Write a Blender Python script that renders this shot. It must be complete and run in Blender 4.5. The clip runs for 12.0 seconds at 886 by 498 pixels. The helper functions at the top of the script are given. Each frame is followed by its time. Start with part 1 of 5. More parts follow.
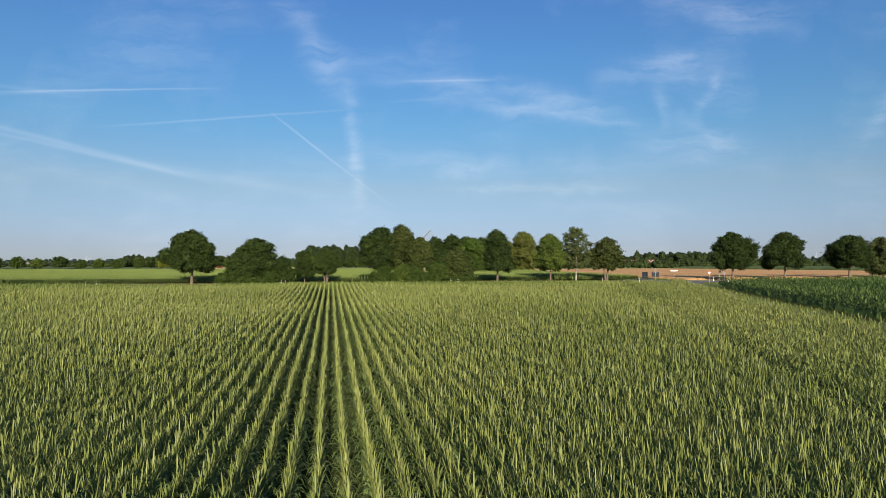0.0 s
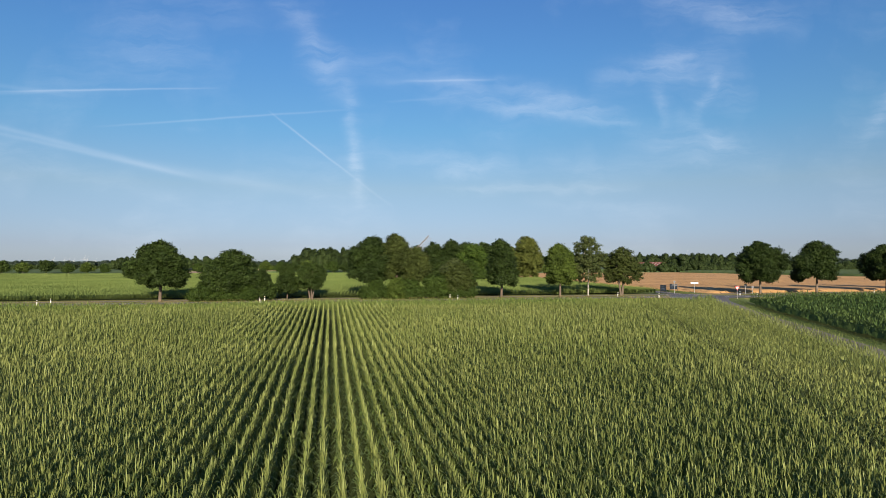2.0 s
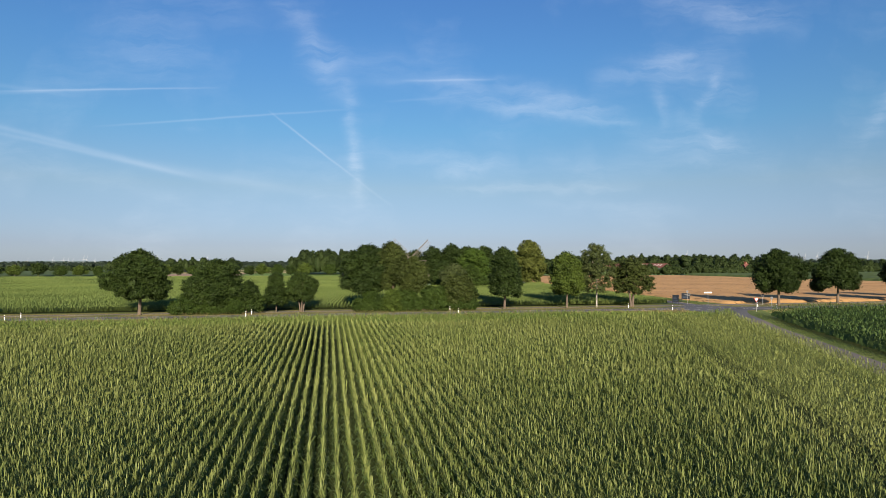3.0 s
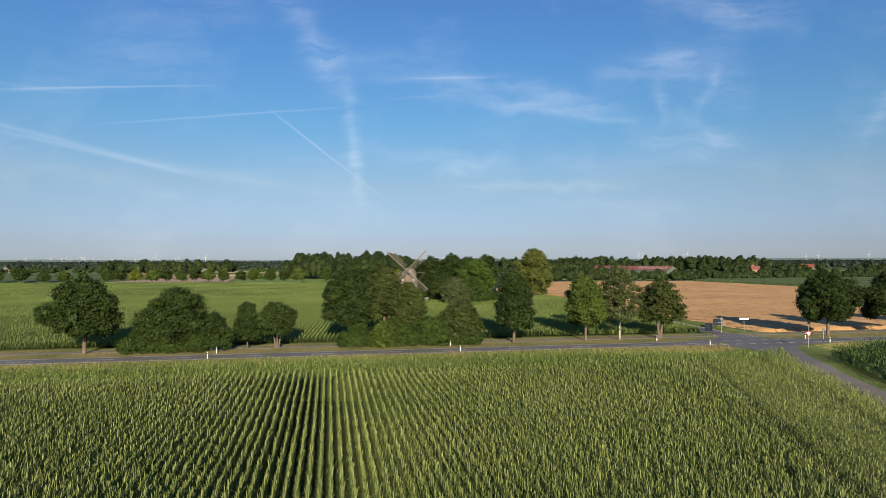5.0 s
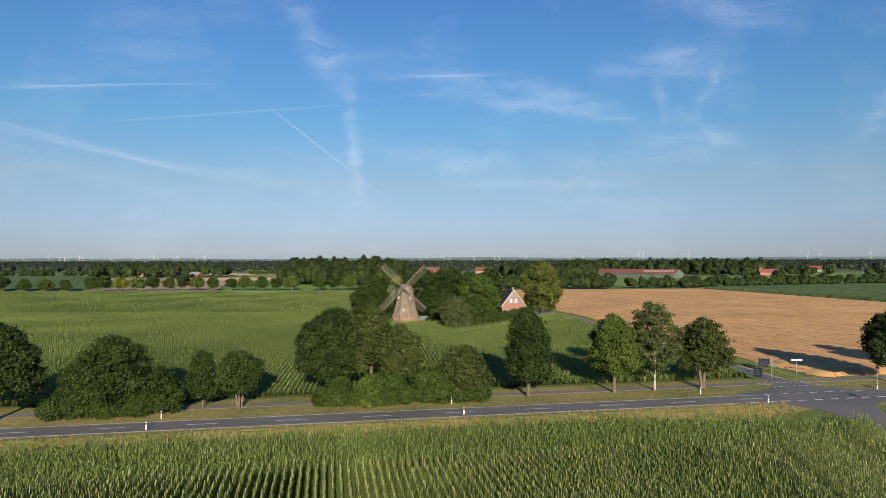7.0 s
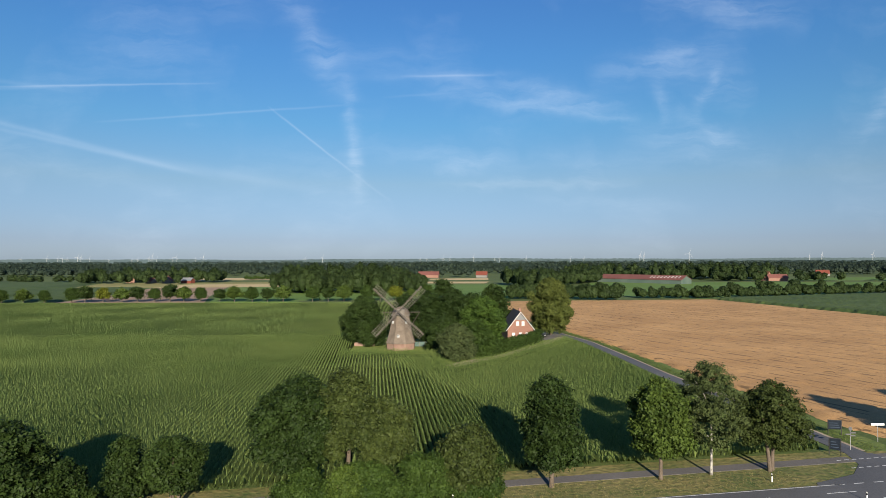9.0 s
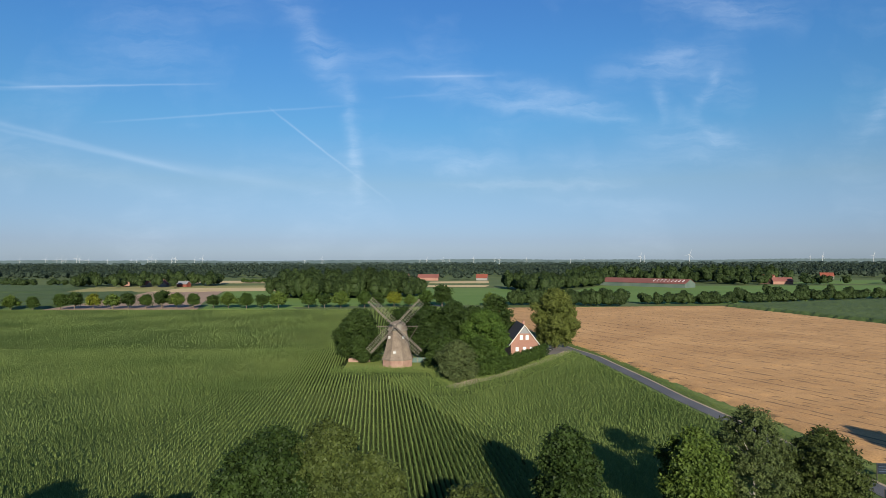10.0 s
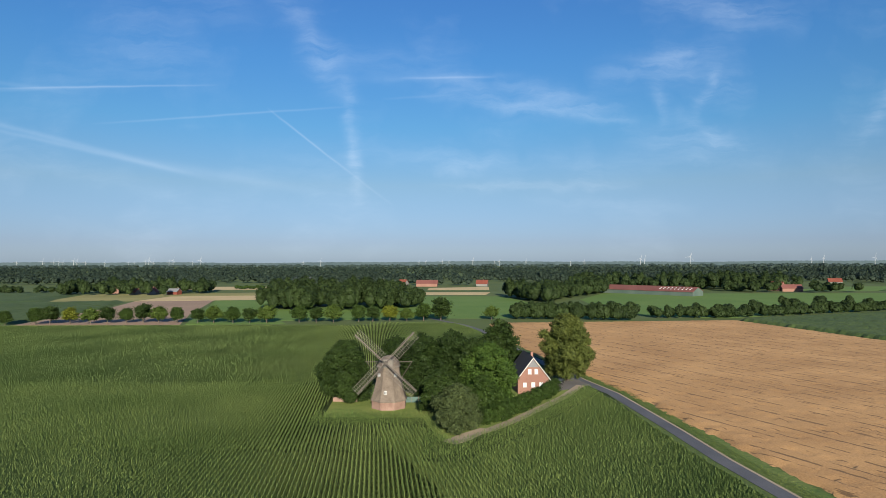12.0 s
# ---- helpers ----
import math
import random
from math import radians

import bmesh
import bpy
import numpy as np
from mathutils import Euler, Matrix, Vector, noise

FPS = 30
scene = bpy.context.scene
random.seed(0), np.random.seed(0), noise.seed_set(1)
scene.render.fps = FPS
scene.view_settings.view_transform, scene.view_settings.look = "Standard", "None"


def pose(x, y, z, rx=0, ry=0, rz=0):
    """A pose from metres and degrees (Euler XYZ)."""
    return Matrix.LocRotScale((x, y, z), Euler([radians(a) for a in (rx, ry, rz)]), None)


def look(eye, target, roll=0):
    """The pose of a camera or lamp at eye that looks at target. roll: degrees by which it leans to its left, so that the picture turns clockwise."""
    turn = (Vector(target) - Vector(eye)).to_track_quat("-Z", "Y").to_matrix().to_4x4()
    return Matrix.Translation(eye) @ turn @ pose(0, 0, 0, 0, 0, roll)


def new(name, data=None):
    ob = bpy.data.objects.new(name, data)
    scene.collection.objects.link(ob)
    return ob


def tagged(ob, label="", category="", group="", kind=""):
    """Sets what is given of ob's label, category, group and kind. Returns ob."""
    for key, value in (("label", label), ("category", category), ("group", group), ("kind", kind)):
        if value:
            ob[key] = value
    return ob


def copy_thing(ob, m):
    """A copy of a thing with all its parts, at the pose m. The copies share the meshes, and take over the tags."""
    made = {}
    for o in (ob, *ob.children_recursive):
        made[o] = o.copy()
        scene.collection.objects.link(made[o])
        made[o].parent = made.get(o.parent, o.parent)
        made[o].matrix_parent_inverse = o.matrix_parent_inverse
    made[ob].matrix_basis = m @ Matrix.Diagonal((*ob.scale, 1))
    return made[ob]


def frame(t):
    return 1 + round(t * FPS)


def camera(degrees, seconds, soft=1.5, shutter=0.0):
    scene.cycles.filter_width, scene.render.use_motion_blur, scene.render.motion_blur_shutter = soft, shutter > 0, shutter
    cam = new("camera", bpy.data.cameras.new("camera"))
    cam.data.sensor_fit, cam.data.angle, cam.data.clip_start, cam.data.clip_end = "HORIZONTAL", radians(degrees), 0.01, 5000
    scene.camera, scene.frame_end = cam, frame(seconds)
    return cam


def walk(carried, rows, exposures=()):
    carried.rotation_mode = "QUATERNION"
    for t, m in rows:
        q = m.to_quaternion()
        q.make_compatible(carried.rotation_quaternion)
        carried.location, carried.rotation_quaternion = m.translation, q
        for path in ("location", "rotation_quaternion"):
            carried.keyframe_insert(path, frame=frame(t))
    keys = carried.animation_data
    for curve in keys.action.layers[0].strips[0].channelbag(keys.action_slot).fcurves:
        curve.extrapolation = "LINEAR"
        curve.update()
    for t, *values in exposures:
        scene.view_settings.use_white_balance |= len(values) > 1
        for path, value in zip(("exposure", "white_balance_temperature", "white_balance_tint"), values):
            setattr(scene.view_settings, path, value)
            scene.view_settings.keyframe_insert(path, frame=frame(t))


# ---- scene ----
cam = camera(71.0, 12.0, 0.85)
ROWS = [
    (0.0, 0.393, 0.95, 4.678, 0.124, 1.375, 0.15),
    (0.5, 0.488, 4.504, 5.28, 0.115, 1.346, 0.15),
    (1.0, 0.567, 8.226, 5.984, 0.107, 1.347, 0.15),
    (1.5, 0.634, 12.105, 6.794, 0.098, 1.356, 0.15),
    (2.0, 0.688, 16.131, 7.71, 0.091, 1.362, 0.15),
    (2.5, 0.732, 20.296, 8.73, 0.084, 1.356, 0.15),
    (3.0, 0.766, 24.591, 9.847, 0.078, 1.336, 0.15),
    (5.0, 0.845, 42.939, 15.107, 0.062, 1.138, 0.15),
    (5.5, 0.857, 47.786, 16.565, 0.06, 1.08, 0.15),
    (6.0, 0.869, 52.727, 18.057, 0.058, 1.028, 0.15),
    (6.5, 0.882, 57.756, 19.57, 0.056, 0.985, 0.15),
    (7.0, 0.898, 62.869, 21.096, 0.055, 0.954, 0.15),
    (9.0, 1.02, 84.055, 27.17, 0.045, 0.956, 0.15),
    (9.5, 1.072, 89.51, 28.668, 0.04, 0.98, 0.15),
    (10.0, 1.136, 95.017, 30.162, 0.033, 1.008, 0.15),
    (10.5, 1.214, 100.569, 31.663, 0.024, 1.037, 0.15),
    (11.0, 1.306, 106.16, 33.185, 0.012, 1.064, 0.15),
    (11.5, 1.414, 111.783, 34.746, -0.003, 1.09, 0.15),
    (12.0, 1.539, 117.429, 36.373, -0.021, 1.116, 0.15),
]
walk(cam, [(t, pose(x, y, z, 90 + p, r, yaw)) for t, x, y, z, yaw, p, r in ROWS], [(0.0, 1.10, 6500, 10), (6.8, 1.08, 6480, 10), (9.0, 1.02, 6080, 7), (12.0, 1.0, 5920, 6)])

# ---------- light ----------
SUN_EL, SUN_AZ = radians(18.0), radians(172.5)      # the sun stands behind the camera, a little to its right
sun_way = Vector((math.sin(SUN_AZ) * math.cos(SUN_EL), math.cos(SUN_AZ) * math.cos(SUN_EL), math.sin(SUN_EL)))
sun = new("sun", bpy.data.lights.new("sun", "SUN"))
sun.data.energy, sun.data.angle, sun.data.color = 5.0, radians(0.55), (1.0, 0.84, 0.64)
sun.matrix_world = look(sun_way * 300, (0, 0, 0))

world = bpy.data.worlds.new("sky")
scene.world = world
world.use_nodes = True
wt = world.node_tree
wn, wl = wt.nodes, wt.links
wn.clear()


def wmath(op, a, b=None, c=None, tree=None):
    n = (tree or wt).nodes.new("ShaderNodeMath")
    n.operation = op
    for k, v in enumerate((a, b, c)):
        if isinstance(v, (int, float)):
            n.inputs[k].default_value = v
        elif v is not None:
            (tree or wt).links.new(v, n.inputs[k])
    return n.outputs[0]


def streak_group():
    """How strongly a soft streak from A to B covers the point P of the sky."""
    g = bpy.data.node_groups.new("streak", "ShaderNodeTree")
    for name, kind in (("P", "NodeSocketVector"), ("A", "NodeSocketVector"), ("B", "NodeSocketVector"), ("width", "NodeSocketFloat"), ("strength", "NodeSocketFloat")):
        g.interface.new_socket(name, in_out="INPUT", socket_type=kind)
    g.interface.new_socket("cover", in_out="OUTPUT", socket_type="NodeSocketFloat")
    i, o = g.nodes.new("NodeGroupInput"), g.nodes.new("NodeGroupOutput")

    def vec(op, a, b=None, s=None):
        n = g.nodes.new("ShaderNodeVectorMath")
        n.operation = op
        g.links.new(a, n.inputs[0])
        if b is not None:
            g.links.new(b, n.inputs[1])
        if s is not None:
            g.links.new(s, n.inputs["Scale"])
        return n.outputs["Value"] if op in ("DOT_PRODUCT", "LENGTH") else n.outputs[0]

    pa, ba = vec("SUBTRACT", i.outputs["P"], i.outputs["A"]), vec("SUBTRACT", i.outputs["B"], i.outputs["A"])
    h = wmath("DIVIDE", vec("DOT_PRODUCT", pa, ba), vec("DOT_PRODUCT", ba, ba), tree=g)
    hc = wmath("MINIMUM", wmath("MAXIMUM", h, 0.0, tree=g), 1.0, tree=g)
    far = vec("LENGTH", vec("SUBTRACT", pa, vec("SCALE", ba, s=hc)))
    q = wmath("DIVIDE", far, i.outputs["width"], tree=g)
    e = wmath("POWER", 2.718, wmath("MULTIPLY", wmath("MULTIPLY", q, q, tree=g), -1.0, tree=g), tree=g)
    end = wmath("MULTIPLY", wmath("MULTIPLY", hc, wmath("SUBTRACT", 1.0, hc, tree=g), tree=g), 4.0, tree=g)
    fade = wmath("POWER", wmath("MAXIMUM", end, 0.0, tree=g), 0.8, tree=g)
    g.links.new(wmath("MULTIPLY", wmath("MULTIPLY", e, fade, tree=g), i.outputs["strength"], tree=g), o.inputs["cover"])
    return g


sky = wn.new("ShaderNodeTexSky")
sky.sky_type, sky.sun_disc, sky.sun_elevation, sky.sun_rotation = "NISHITA", False, SUN_EL, SUN_AZ
sky.air_density, sky.dust_density, sky.ozone_density = 1.0, 0.3, 3.0
way = wn.new("ShaderNodeTexCoord").outputs["Generated"]
xyz = wn.new("ShaderNodeSeparateXYZ")
wl.new(way, xyz.inputs[0])
ahead = wmath("MAXIMUM", xyz.outputs[1], 0.05)
flat = wn.new("ShaderNodeCombineXYZ")
wl.new(wmath("DIVIDE", xyz.outputs[0], ahead), flat.inputs[0])
wl.new(wmath("DIVIDE", xyz.outputs[2], ahead), flat.inputs[1])
warp = wn.new("ShaderNodeTexNoise")
warp.inputs["Scale"].default_value, warp.inputs["Detail"].default_value = 22.0, 5.0
wl.new(flat.outputs[0], warp.inputs["Vector"])


def warped(amount):
    n = wn.new("ShaderNodeVectorMath")
    n.operation = "MULTIPLY_ADD"
    n.inputs[1].default_value = (amount, amount, 0)
    shift = wn.new("ShaderNodeVectorMath")
    shift.operation = "ADD"
    wl.new(warp.outputs["Color"], n.inputs[0])
    wl.new(flat.outputs[0], n.inputs[2])
    wl.new(n.outputs[0], shift.inputs[0])
    shift.inputs[1].default_value = (-amount / 2, -amount / 2, 0)
    return shift.outputs[0]


GROUP, CALM, WILD = streak_group(), warped(0.003), warped(0.035)


def streak(a, b, width, strength, wild=False):
    n = wn.new("ShaderNodeGroup")
    n.node_tree = GROUP
    wl.new(WILD if wild else CALM, n.inputs["P"])
    n.inputs["A"].default_value, n.inputs["B"].default_value = (*a, 0), (*b, 0)
    n.inputs["width"].default_value, n.inputs["strength"].default_value = width, strength
    return n.outputs[0]


def added(values):
    total = values[0]
    for v in values[1:]:
        total = wmath("ADD", total, v)
    return total


# vapour trails: thin lines across the sky, as sideways and upward slopes
trails = added([streak(a, b, w, s * 0.62) for a, b, w, s in (
    ((-0.74, 0.281), (-0.36, 0.286), 0.0015, 0.24), ((-0.80, 0.276), (-0.50, 0.285), 0.003, 0.10), ((-0.76, 0.296), (-0.58, 0.272), 0.004, 0.09),
    ((-0.57, 0.223), (-0.14, 0.251), 0.0017, 0.17), ((-0.285, 0.249), (-0.145, 0.140), 0.0016, 0.27), ((-0.17, 0.158), (-0.08, 0.09), 0.002, 0.10),
    ((-0.86, 0.260), (-0.36, 0.130), 0.0045, 0.17), ((-0.80, 0.232), (-0.40, 0.140), 0.0035, 0.15), ((-0.54, 0.172), (-0.18, 0.108), 0.008, 0.12),
    ((-0.07, 0.296), (0.09, 0.298), 0.0018, 0.20), ((-0.15, 0.292), (0.14, 0.302), 0.005, 0.07), ((-0.10, 0.262), (0.03, 0.27), 0.002, 0.07))])
# cirrus: wider, ragged wisps
cirrus = added([streak(a, b, w, s, True) for a, b, w, s in (
    ((-0.28, 0.44), (-0.16, 0.32), 0.022, 0.28), ((-0.23, 0.37), (-0.148, 0.25), 0.022, 0.28), ((-0.155, 0.30), (-0.143, 0.14), 0.011, 0.42),
    ((-0.149, 0.19), (-0.133, 0.09), 0.011, 0.38), ((-0.25, 0.34), (0.03, 0.300), 0.026, 0.20), ((-0.03, 0.290), (0.32, 0.222), 0.022, 0.24),
    ((0.08, 0.295), (0.32, 0.226), 0.014, 0.36), ((-0.05, 0.272), (0.27, 0.232), 0.010, 0.22), ((0.23, 0.285), (0.46, 0.345), 0.024, 0.32),
    ((0.32, 0.435), (0.60, 0.390), 0.028, 0.38), ((0.348, 0.30), (0.36, 0.22), 0.010, 0.28), ((0.405, 0.23), (0.455, 0.32), 0.008, 0.30),
    ((0.28, 0.21), (0.55, 0.160), 0.026, 0.28), ((0.36, 0.250), (0.50, 0.165), 0.013, 0.30), ((-0.03, 0.122), (0.33, 0.122), 0.008, 0.34),
    ((-0.02, 0.145), (0.12, 0.175), 0.012, 0.28), ((-0.15, 0.185), (0.17, 0.140), 0.018, 0.24), ((0.67, 0.18), (0.76, 0.32), 0.014, 0.24),
    ((-0.78, 0.20), (-0.42, 0.105), 0.018, 0.2), ((0.12, 0.102), (0.42, 0.080), 0.012, 0.2), ((0.20, 0.147), (0.45, 0.168), 0.020, 0.16), ((-0.28, 0.39), (-0.48, 0.45), 0.03, 0.16))])
fibre_map = wn.new("ShaderNodeMapping")
fibre_map.inputs["Rotation"].default_value, fibre_map.inputs["Scale"].default_value = (0, 0, radians(14)), (7, 40, 1)
wl.new(WILD, fibre_map.inputs[0])
fibre = wn.new("ShaderNodeTexNoise")
fibre.inputs["Scale"].default_value, fibre.inputs["Detail"].default_value, fibre.inputs["Roughness"].default_value = 1.0, 8.0, 0.62
wl.new(fibre_map.outputs[0], fibre.inputs["Vector"])
grain = wn.new("ShaderNodeMapRange")
grain.inputs["From Min"].default_value, grain.inputs["From Max"].default_value = 0.36, 0.68
wl.new(fibre.outputs[0], grain.inputs[0])
veil = wn.new("ShaderNodeTexNoise")
veil.inputs["Scale"].default_value, veil.inputs["Detail"].default_value = 5.0, 7.0
wl.new(WILD, veil.inputs["Vector"])
thin = wn.new("ShaderNodeMapRange")
thin.inputs["From Min"].default_value, thin.inputs["From Max"].default_value, thin.inputs["To Max"].default_value = 0.5, 0.85, 0.22
wl.new(veil.outputs[0], thin.inputs[0])
cover = wmath("ADD", wmath("MULTIPLY", wmath("ADD", wmath("MULTIPLY", cirrus, 0.52), thin.outputs[0]), wmath("ADD", wmath("MULTIPLY", grain.outputs[0], 0.85), 0.15)), trails)
cover = wmath("MINIMUM", cover, 0.75)

# the clear sky is a little deeper blue than the model's
tint = wn.new("ShaderNodeValToRGB")
tint.color_ramp.elements[0].position, tint.color_ramp.elements[0].color = 0.0, (0.56, 0.68, 1.10, 1)
tint.color_ramp.elements[1].position, tint.color_ramp.elements[1].color = 0.45, (0.59, 0.90, 1.28, 1)
for place, rgb in ((0.03, (0.57, 0.62, 0.95)), (0.12, (0.77, 0.77, 0.83)), (0.21, (0.63, 0.89, 1.00)), (0.31, (0.60, 0.93, 1.16))):
    tint.color_ramp.elements.new(place).color = (*rgb, 1)
wl.new(xyz.outputs[2], tint.inputs[0])
deep = wn.new("ShaderNodeMix")
deep.data_type, deep.blend_type = "RGBA", "MULTIPLY"
deep.inputs[0].default_value = 1.0
wl.new(sky.outputs[0], deep.inputs[6])
wl.new(tint.outputs[0], deep.inputs[7])
veiled = wn.new("ShaderNodeMix")
veiled.data_type = "RGBA"
veiled.inputs[7].default_value = (9.0, 9.6, 10.6, 1)
wl.new(cover, veiled.inputs[0])
wl.new(deep.outputs[2], veiled.inputs[6])
wb = wn.new("ShaderNodeBackground")
wb.inputs["Strength"].default_value = 0.05
wo = wn.new("ShaderNodeOutputWorld")
wl.new(veiled.outputs[2], wb.inputs[0])
wl.new(wb.outputs[0], wo.inputs[0])


# ---------- materials ----------
def material(name, low, high, scale=4.0, rough=0.85, bump=0.3, big=0.08, metal=0.0, island=0.0, random_ob=0.0, see=0.0, detail=6, gloss=0.3):
    """Two scales of noise between two colours; island and random_ob: how far pieces differ; see: light let through."""
    m = bpy.data.materials.new(name)
    m.use_nodes = True
    n, l = m.node_tree.nodes, m.node_tree.links
    b = n["Principled BSDF"]
    b.inputs["Roughness"].default_value, b.inputs["Metallic"].default_value = rough, metal
    b.inputs["Specular IOR Level"].default_value = gloss
    geo = n.new("ShaderNodeNewGeometry")
    fine, coarse = n.new("ShaderNodeTexNoise"), n.new("ShaderNodeTexNoise")
    for t, sc in ((fine, scale), (coarse, big)):
        t.inputs["Scale"].default_value, t.inputs["Detail"].default_value = sc, detail
        l.new(geo.outputs["Position"], t.inputs["Vector"])
    add = n.new("ShaderNodeMath")
    add.operation = "ADD"
    l.new(fine.outputs[0], add.inputs[0])
    l.new(coarse.outputs[0], add.inputs[1])
    last = add.outputs[0]
    for amount, source in ((island, geo.outputs["Random Per Island"]), (random_ob, None)):
        if amount:
            if source is None:
                source = n.new("ShaderNodeObjectInfo").outputs["Random"]
            k = n.new("ShaderNodeMath")
            k.operation = "MULTIPLY_ADD"
            k.inputs[1].default_value = amount
            l.new(source, k.inputs[0])
            l.new(last, k.inputs[2])
            last = k.outputs[0]
    top = n.new("ShaderNodeMapRange")
    top.inputs["From Min"].default_value, top.inputs["From Max"].default_value = 0.7, 1.3 + island + random_ob
    l.new(last, top.inputs["Value"])
    mix = n.new("ShaderNodeMix")
    mix.data_type = "RGBA"
    mix.inputs[6].default_value, mix.inputs[7].default_value = (*low, 1), (*high, 1)
    l.new(top.outputs[0], mix.inputs[0])
    l.new(mix.outputs[2], b.inputs["Base Color"])
    if bump:
        bp = n.new("ShaderNodeBump")
        bp.inputs["Strength"].default_value, bp.inputs["Distance"].default_value = bump, 0.4 / scale
        l.new(fine.outputs[0], bp.inputs["Height"])
        l.new(bp.outputs[0], b.inputs["Normal"])
    if see:
        tr, ms = n.new("ShaderNodeBsdfTranslucent"), n.new("ShaderNodeMixShader")
        ms.inputs[0].default_value = see
        l.new(mix.outputs[2], tr.inputs[0])
        l.new(b.outputs[0], ms.inputs[1])
        l.new(tr.outputs[0], ms.inputs[2])
        l.new(ms.outputs[0], n["Material Output"].inputs[0])
    return m


# soil coloured darker and greener to carry the shade under corn leaves
SHADED_SOIL = material("soil", (0.020, 0.034, 0.010), (0.038, 0.052, 0.017), 3, 0.95, gloss=0.1)
EARTH = material("ground_grass", (0.045, 0.080, 0.016), (0.10, 0.125, 0.03), 1.5, 0.95, 0.5, big=0.01)
VERGE = material("verge_grass", (0.062, 0.095, 0.020), (0.235, 0.19, 0.072), 1.3, 0.95, 0.6, big=0.12)
LAWN = material("lawn", (0.095, 0.15, 0.024), (0.215, 0.235, 0.055), 2.0, 0.95, 0.3, big=0.12)
MEADOW = material("meadow", (0.072, 0.142, 0.018), (0.115, 0.180, 0.032), 0.5, 0.95, 0.2, big=0.02)
FIELD_BROWN = material("bare_field", (0.23, 0.155, 0.105), (0.31, 0.22, 0.15), 0.4, 0.95, big=0.02)
STUBBLE = material("stubble", (0.38, 0.29, 0.14), (0.50, 0.39, 0.21), 0.5, 0.95, big=0.02)
STRIP = material("far_corn", (0.034, 0.064, 0.014), (0.070, 0.104, 0.028), 0.8, 0.9, 0.6, big=0.03)
WHEAT = material("ripe_wheat", (0.318, 0.177, 0.069), (0.515, 0.308, 0.127), 3.5, 0.95, 0.8, big=0.04)
ASPHALT = material("asphalt", (0.070, 0.072, 0.078), (0.115, 0.115, 0.12), 6.0, 0.8, 0.15, big=0.12)
PALE_ASPHALT = material("worn_asphalt", (0.095, 0.088, 0.082), (0.155, 0.142, 0.128), 5.0, 0.85, 0.15, big=0.15)
PAINT = material("road_paint", (0.50, 0.50, 0.48), (0.72, 0.72, 0.70), 8.0, 0.6, 0.05)
SAND = material("sandy_gravel", (0.26, 0.205, 0.14), (0.38, 0.31, 0.22), 4.0, 0.95)
CORN = material("corn_leaf", (0.094, 0.132, 0.032), (0.222, 0.250, 0.080), 1.2, 0.55, 0.0, big=0.05, island=0.4, see=0.14, detail=2, gloss=0.2)
# deeper green of lower leaves, with some row-gap shade put into the colour
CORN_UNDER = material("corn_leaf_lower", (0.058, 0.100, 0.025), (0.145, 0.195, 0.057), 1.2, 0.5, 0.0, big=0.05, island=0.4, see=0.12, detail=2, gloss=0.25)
CORN_FAR = material("corn_leaf_dark", (0.082, 0.130, 0.032), (0.190, 0.245, 0.071), 1.0, 0.6, 0.0, big=0.03, island=0.3, see=0.2, detail=2, gloss=0.15)
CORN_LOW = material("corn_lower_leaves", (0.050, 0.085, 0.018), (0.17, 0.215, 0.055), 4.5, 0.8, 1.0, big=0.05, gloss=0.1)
CORN_EAST = material("corn_leaf_deep", (0.030, 0.068, 0.018), (0.085, 0.125, 0.036), 1.0, 0.6, 0.0, big=0.03, island=0.3, see=0.15, detail=2, gloss=0.15)
CORN_ROW = material("corn_row", (0.080, 0.120, 0.030), (0.205, 0.258, 0.075), 3.0, 0.8, 1.0, big=0.03, gloss=0.1)
CORN_DEEP = material("corn_row_deep", (0.080, 0.122, 0.032), (0.215, 0.268, 0.076), 3.0, 0.8, 1.0, big=0.03, gloss=0.1)
CORN_BAND = material("corn_leaf_mid", (0.074, 0.125, 0.027), (0.190, 0.240, 0.066), 1.0, 0.6, 0.0, big=0.03, island=0.3, see=0.2, detail=2, gloss=0.15)
DRY_GRASS = material("dry_grass_blade", (0.16, 0.17, 0.045), (0.44, 0.34, 0.15), 0.6, 0.8, 0.0, big=0.15, island=0.5, see=0.2, detail=2)
GREEN_GRASS = material("grass_blade", (0.07, 0.12, 0.018), (0.17, 0.21, 0.045), 0.6, 0.8, 0.0, big=0.15, island=0.5, see=0.2, detail=2)
BARK = material("bark", (0.06, 0.047, 0.035), (0.14, 0.11, 0.085), 9.0, 0.9, 0.6, big=1.0)
BIRCH_BARK = material("birch_bark", (0.06, 0.056, 0.05), (0.40, 0.38, 0.34), 3.0, 0.7, 0.2, big=0.9)


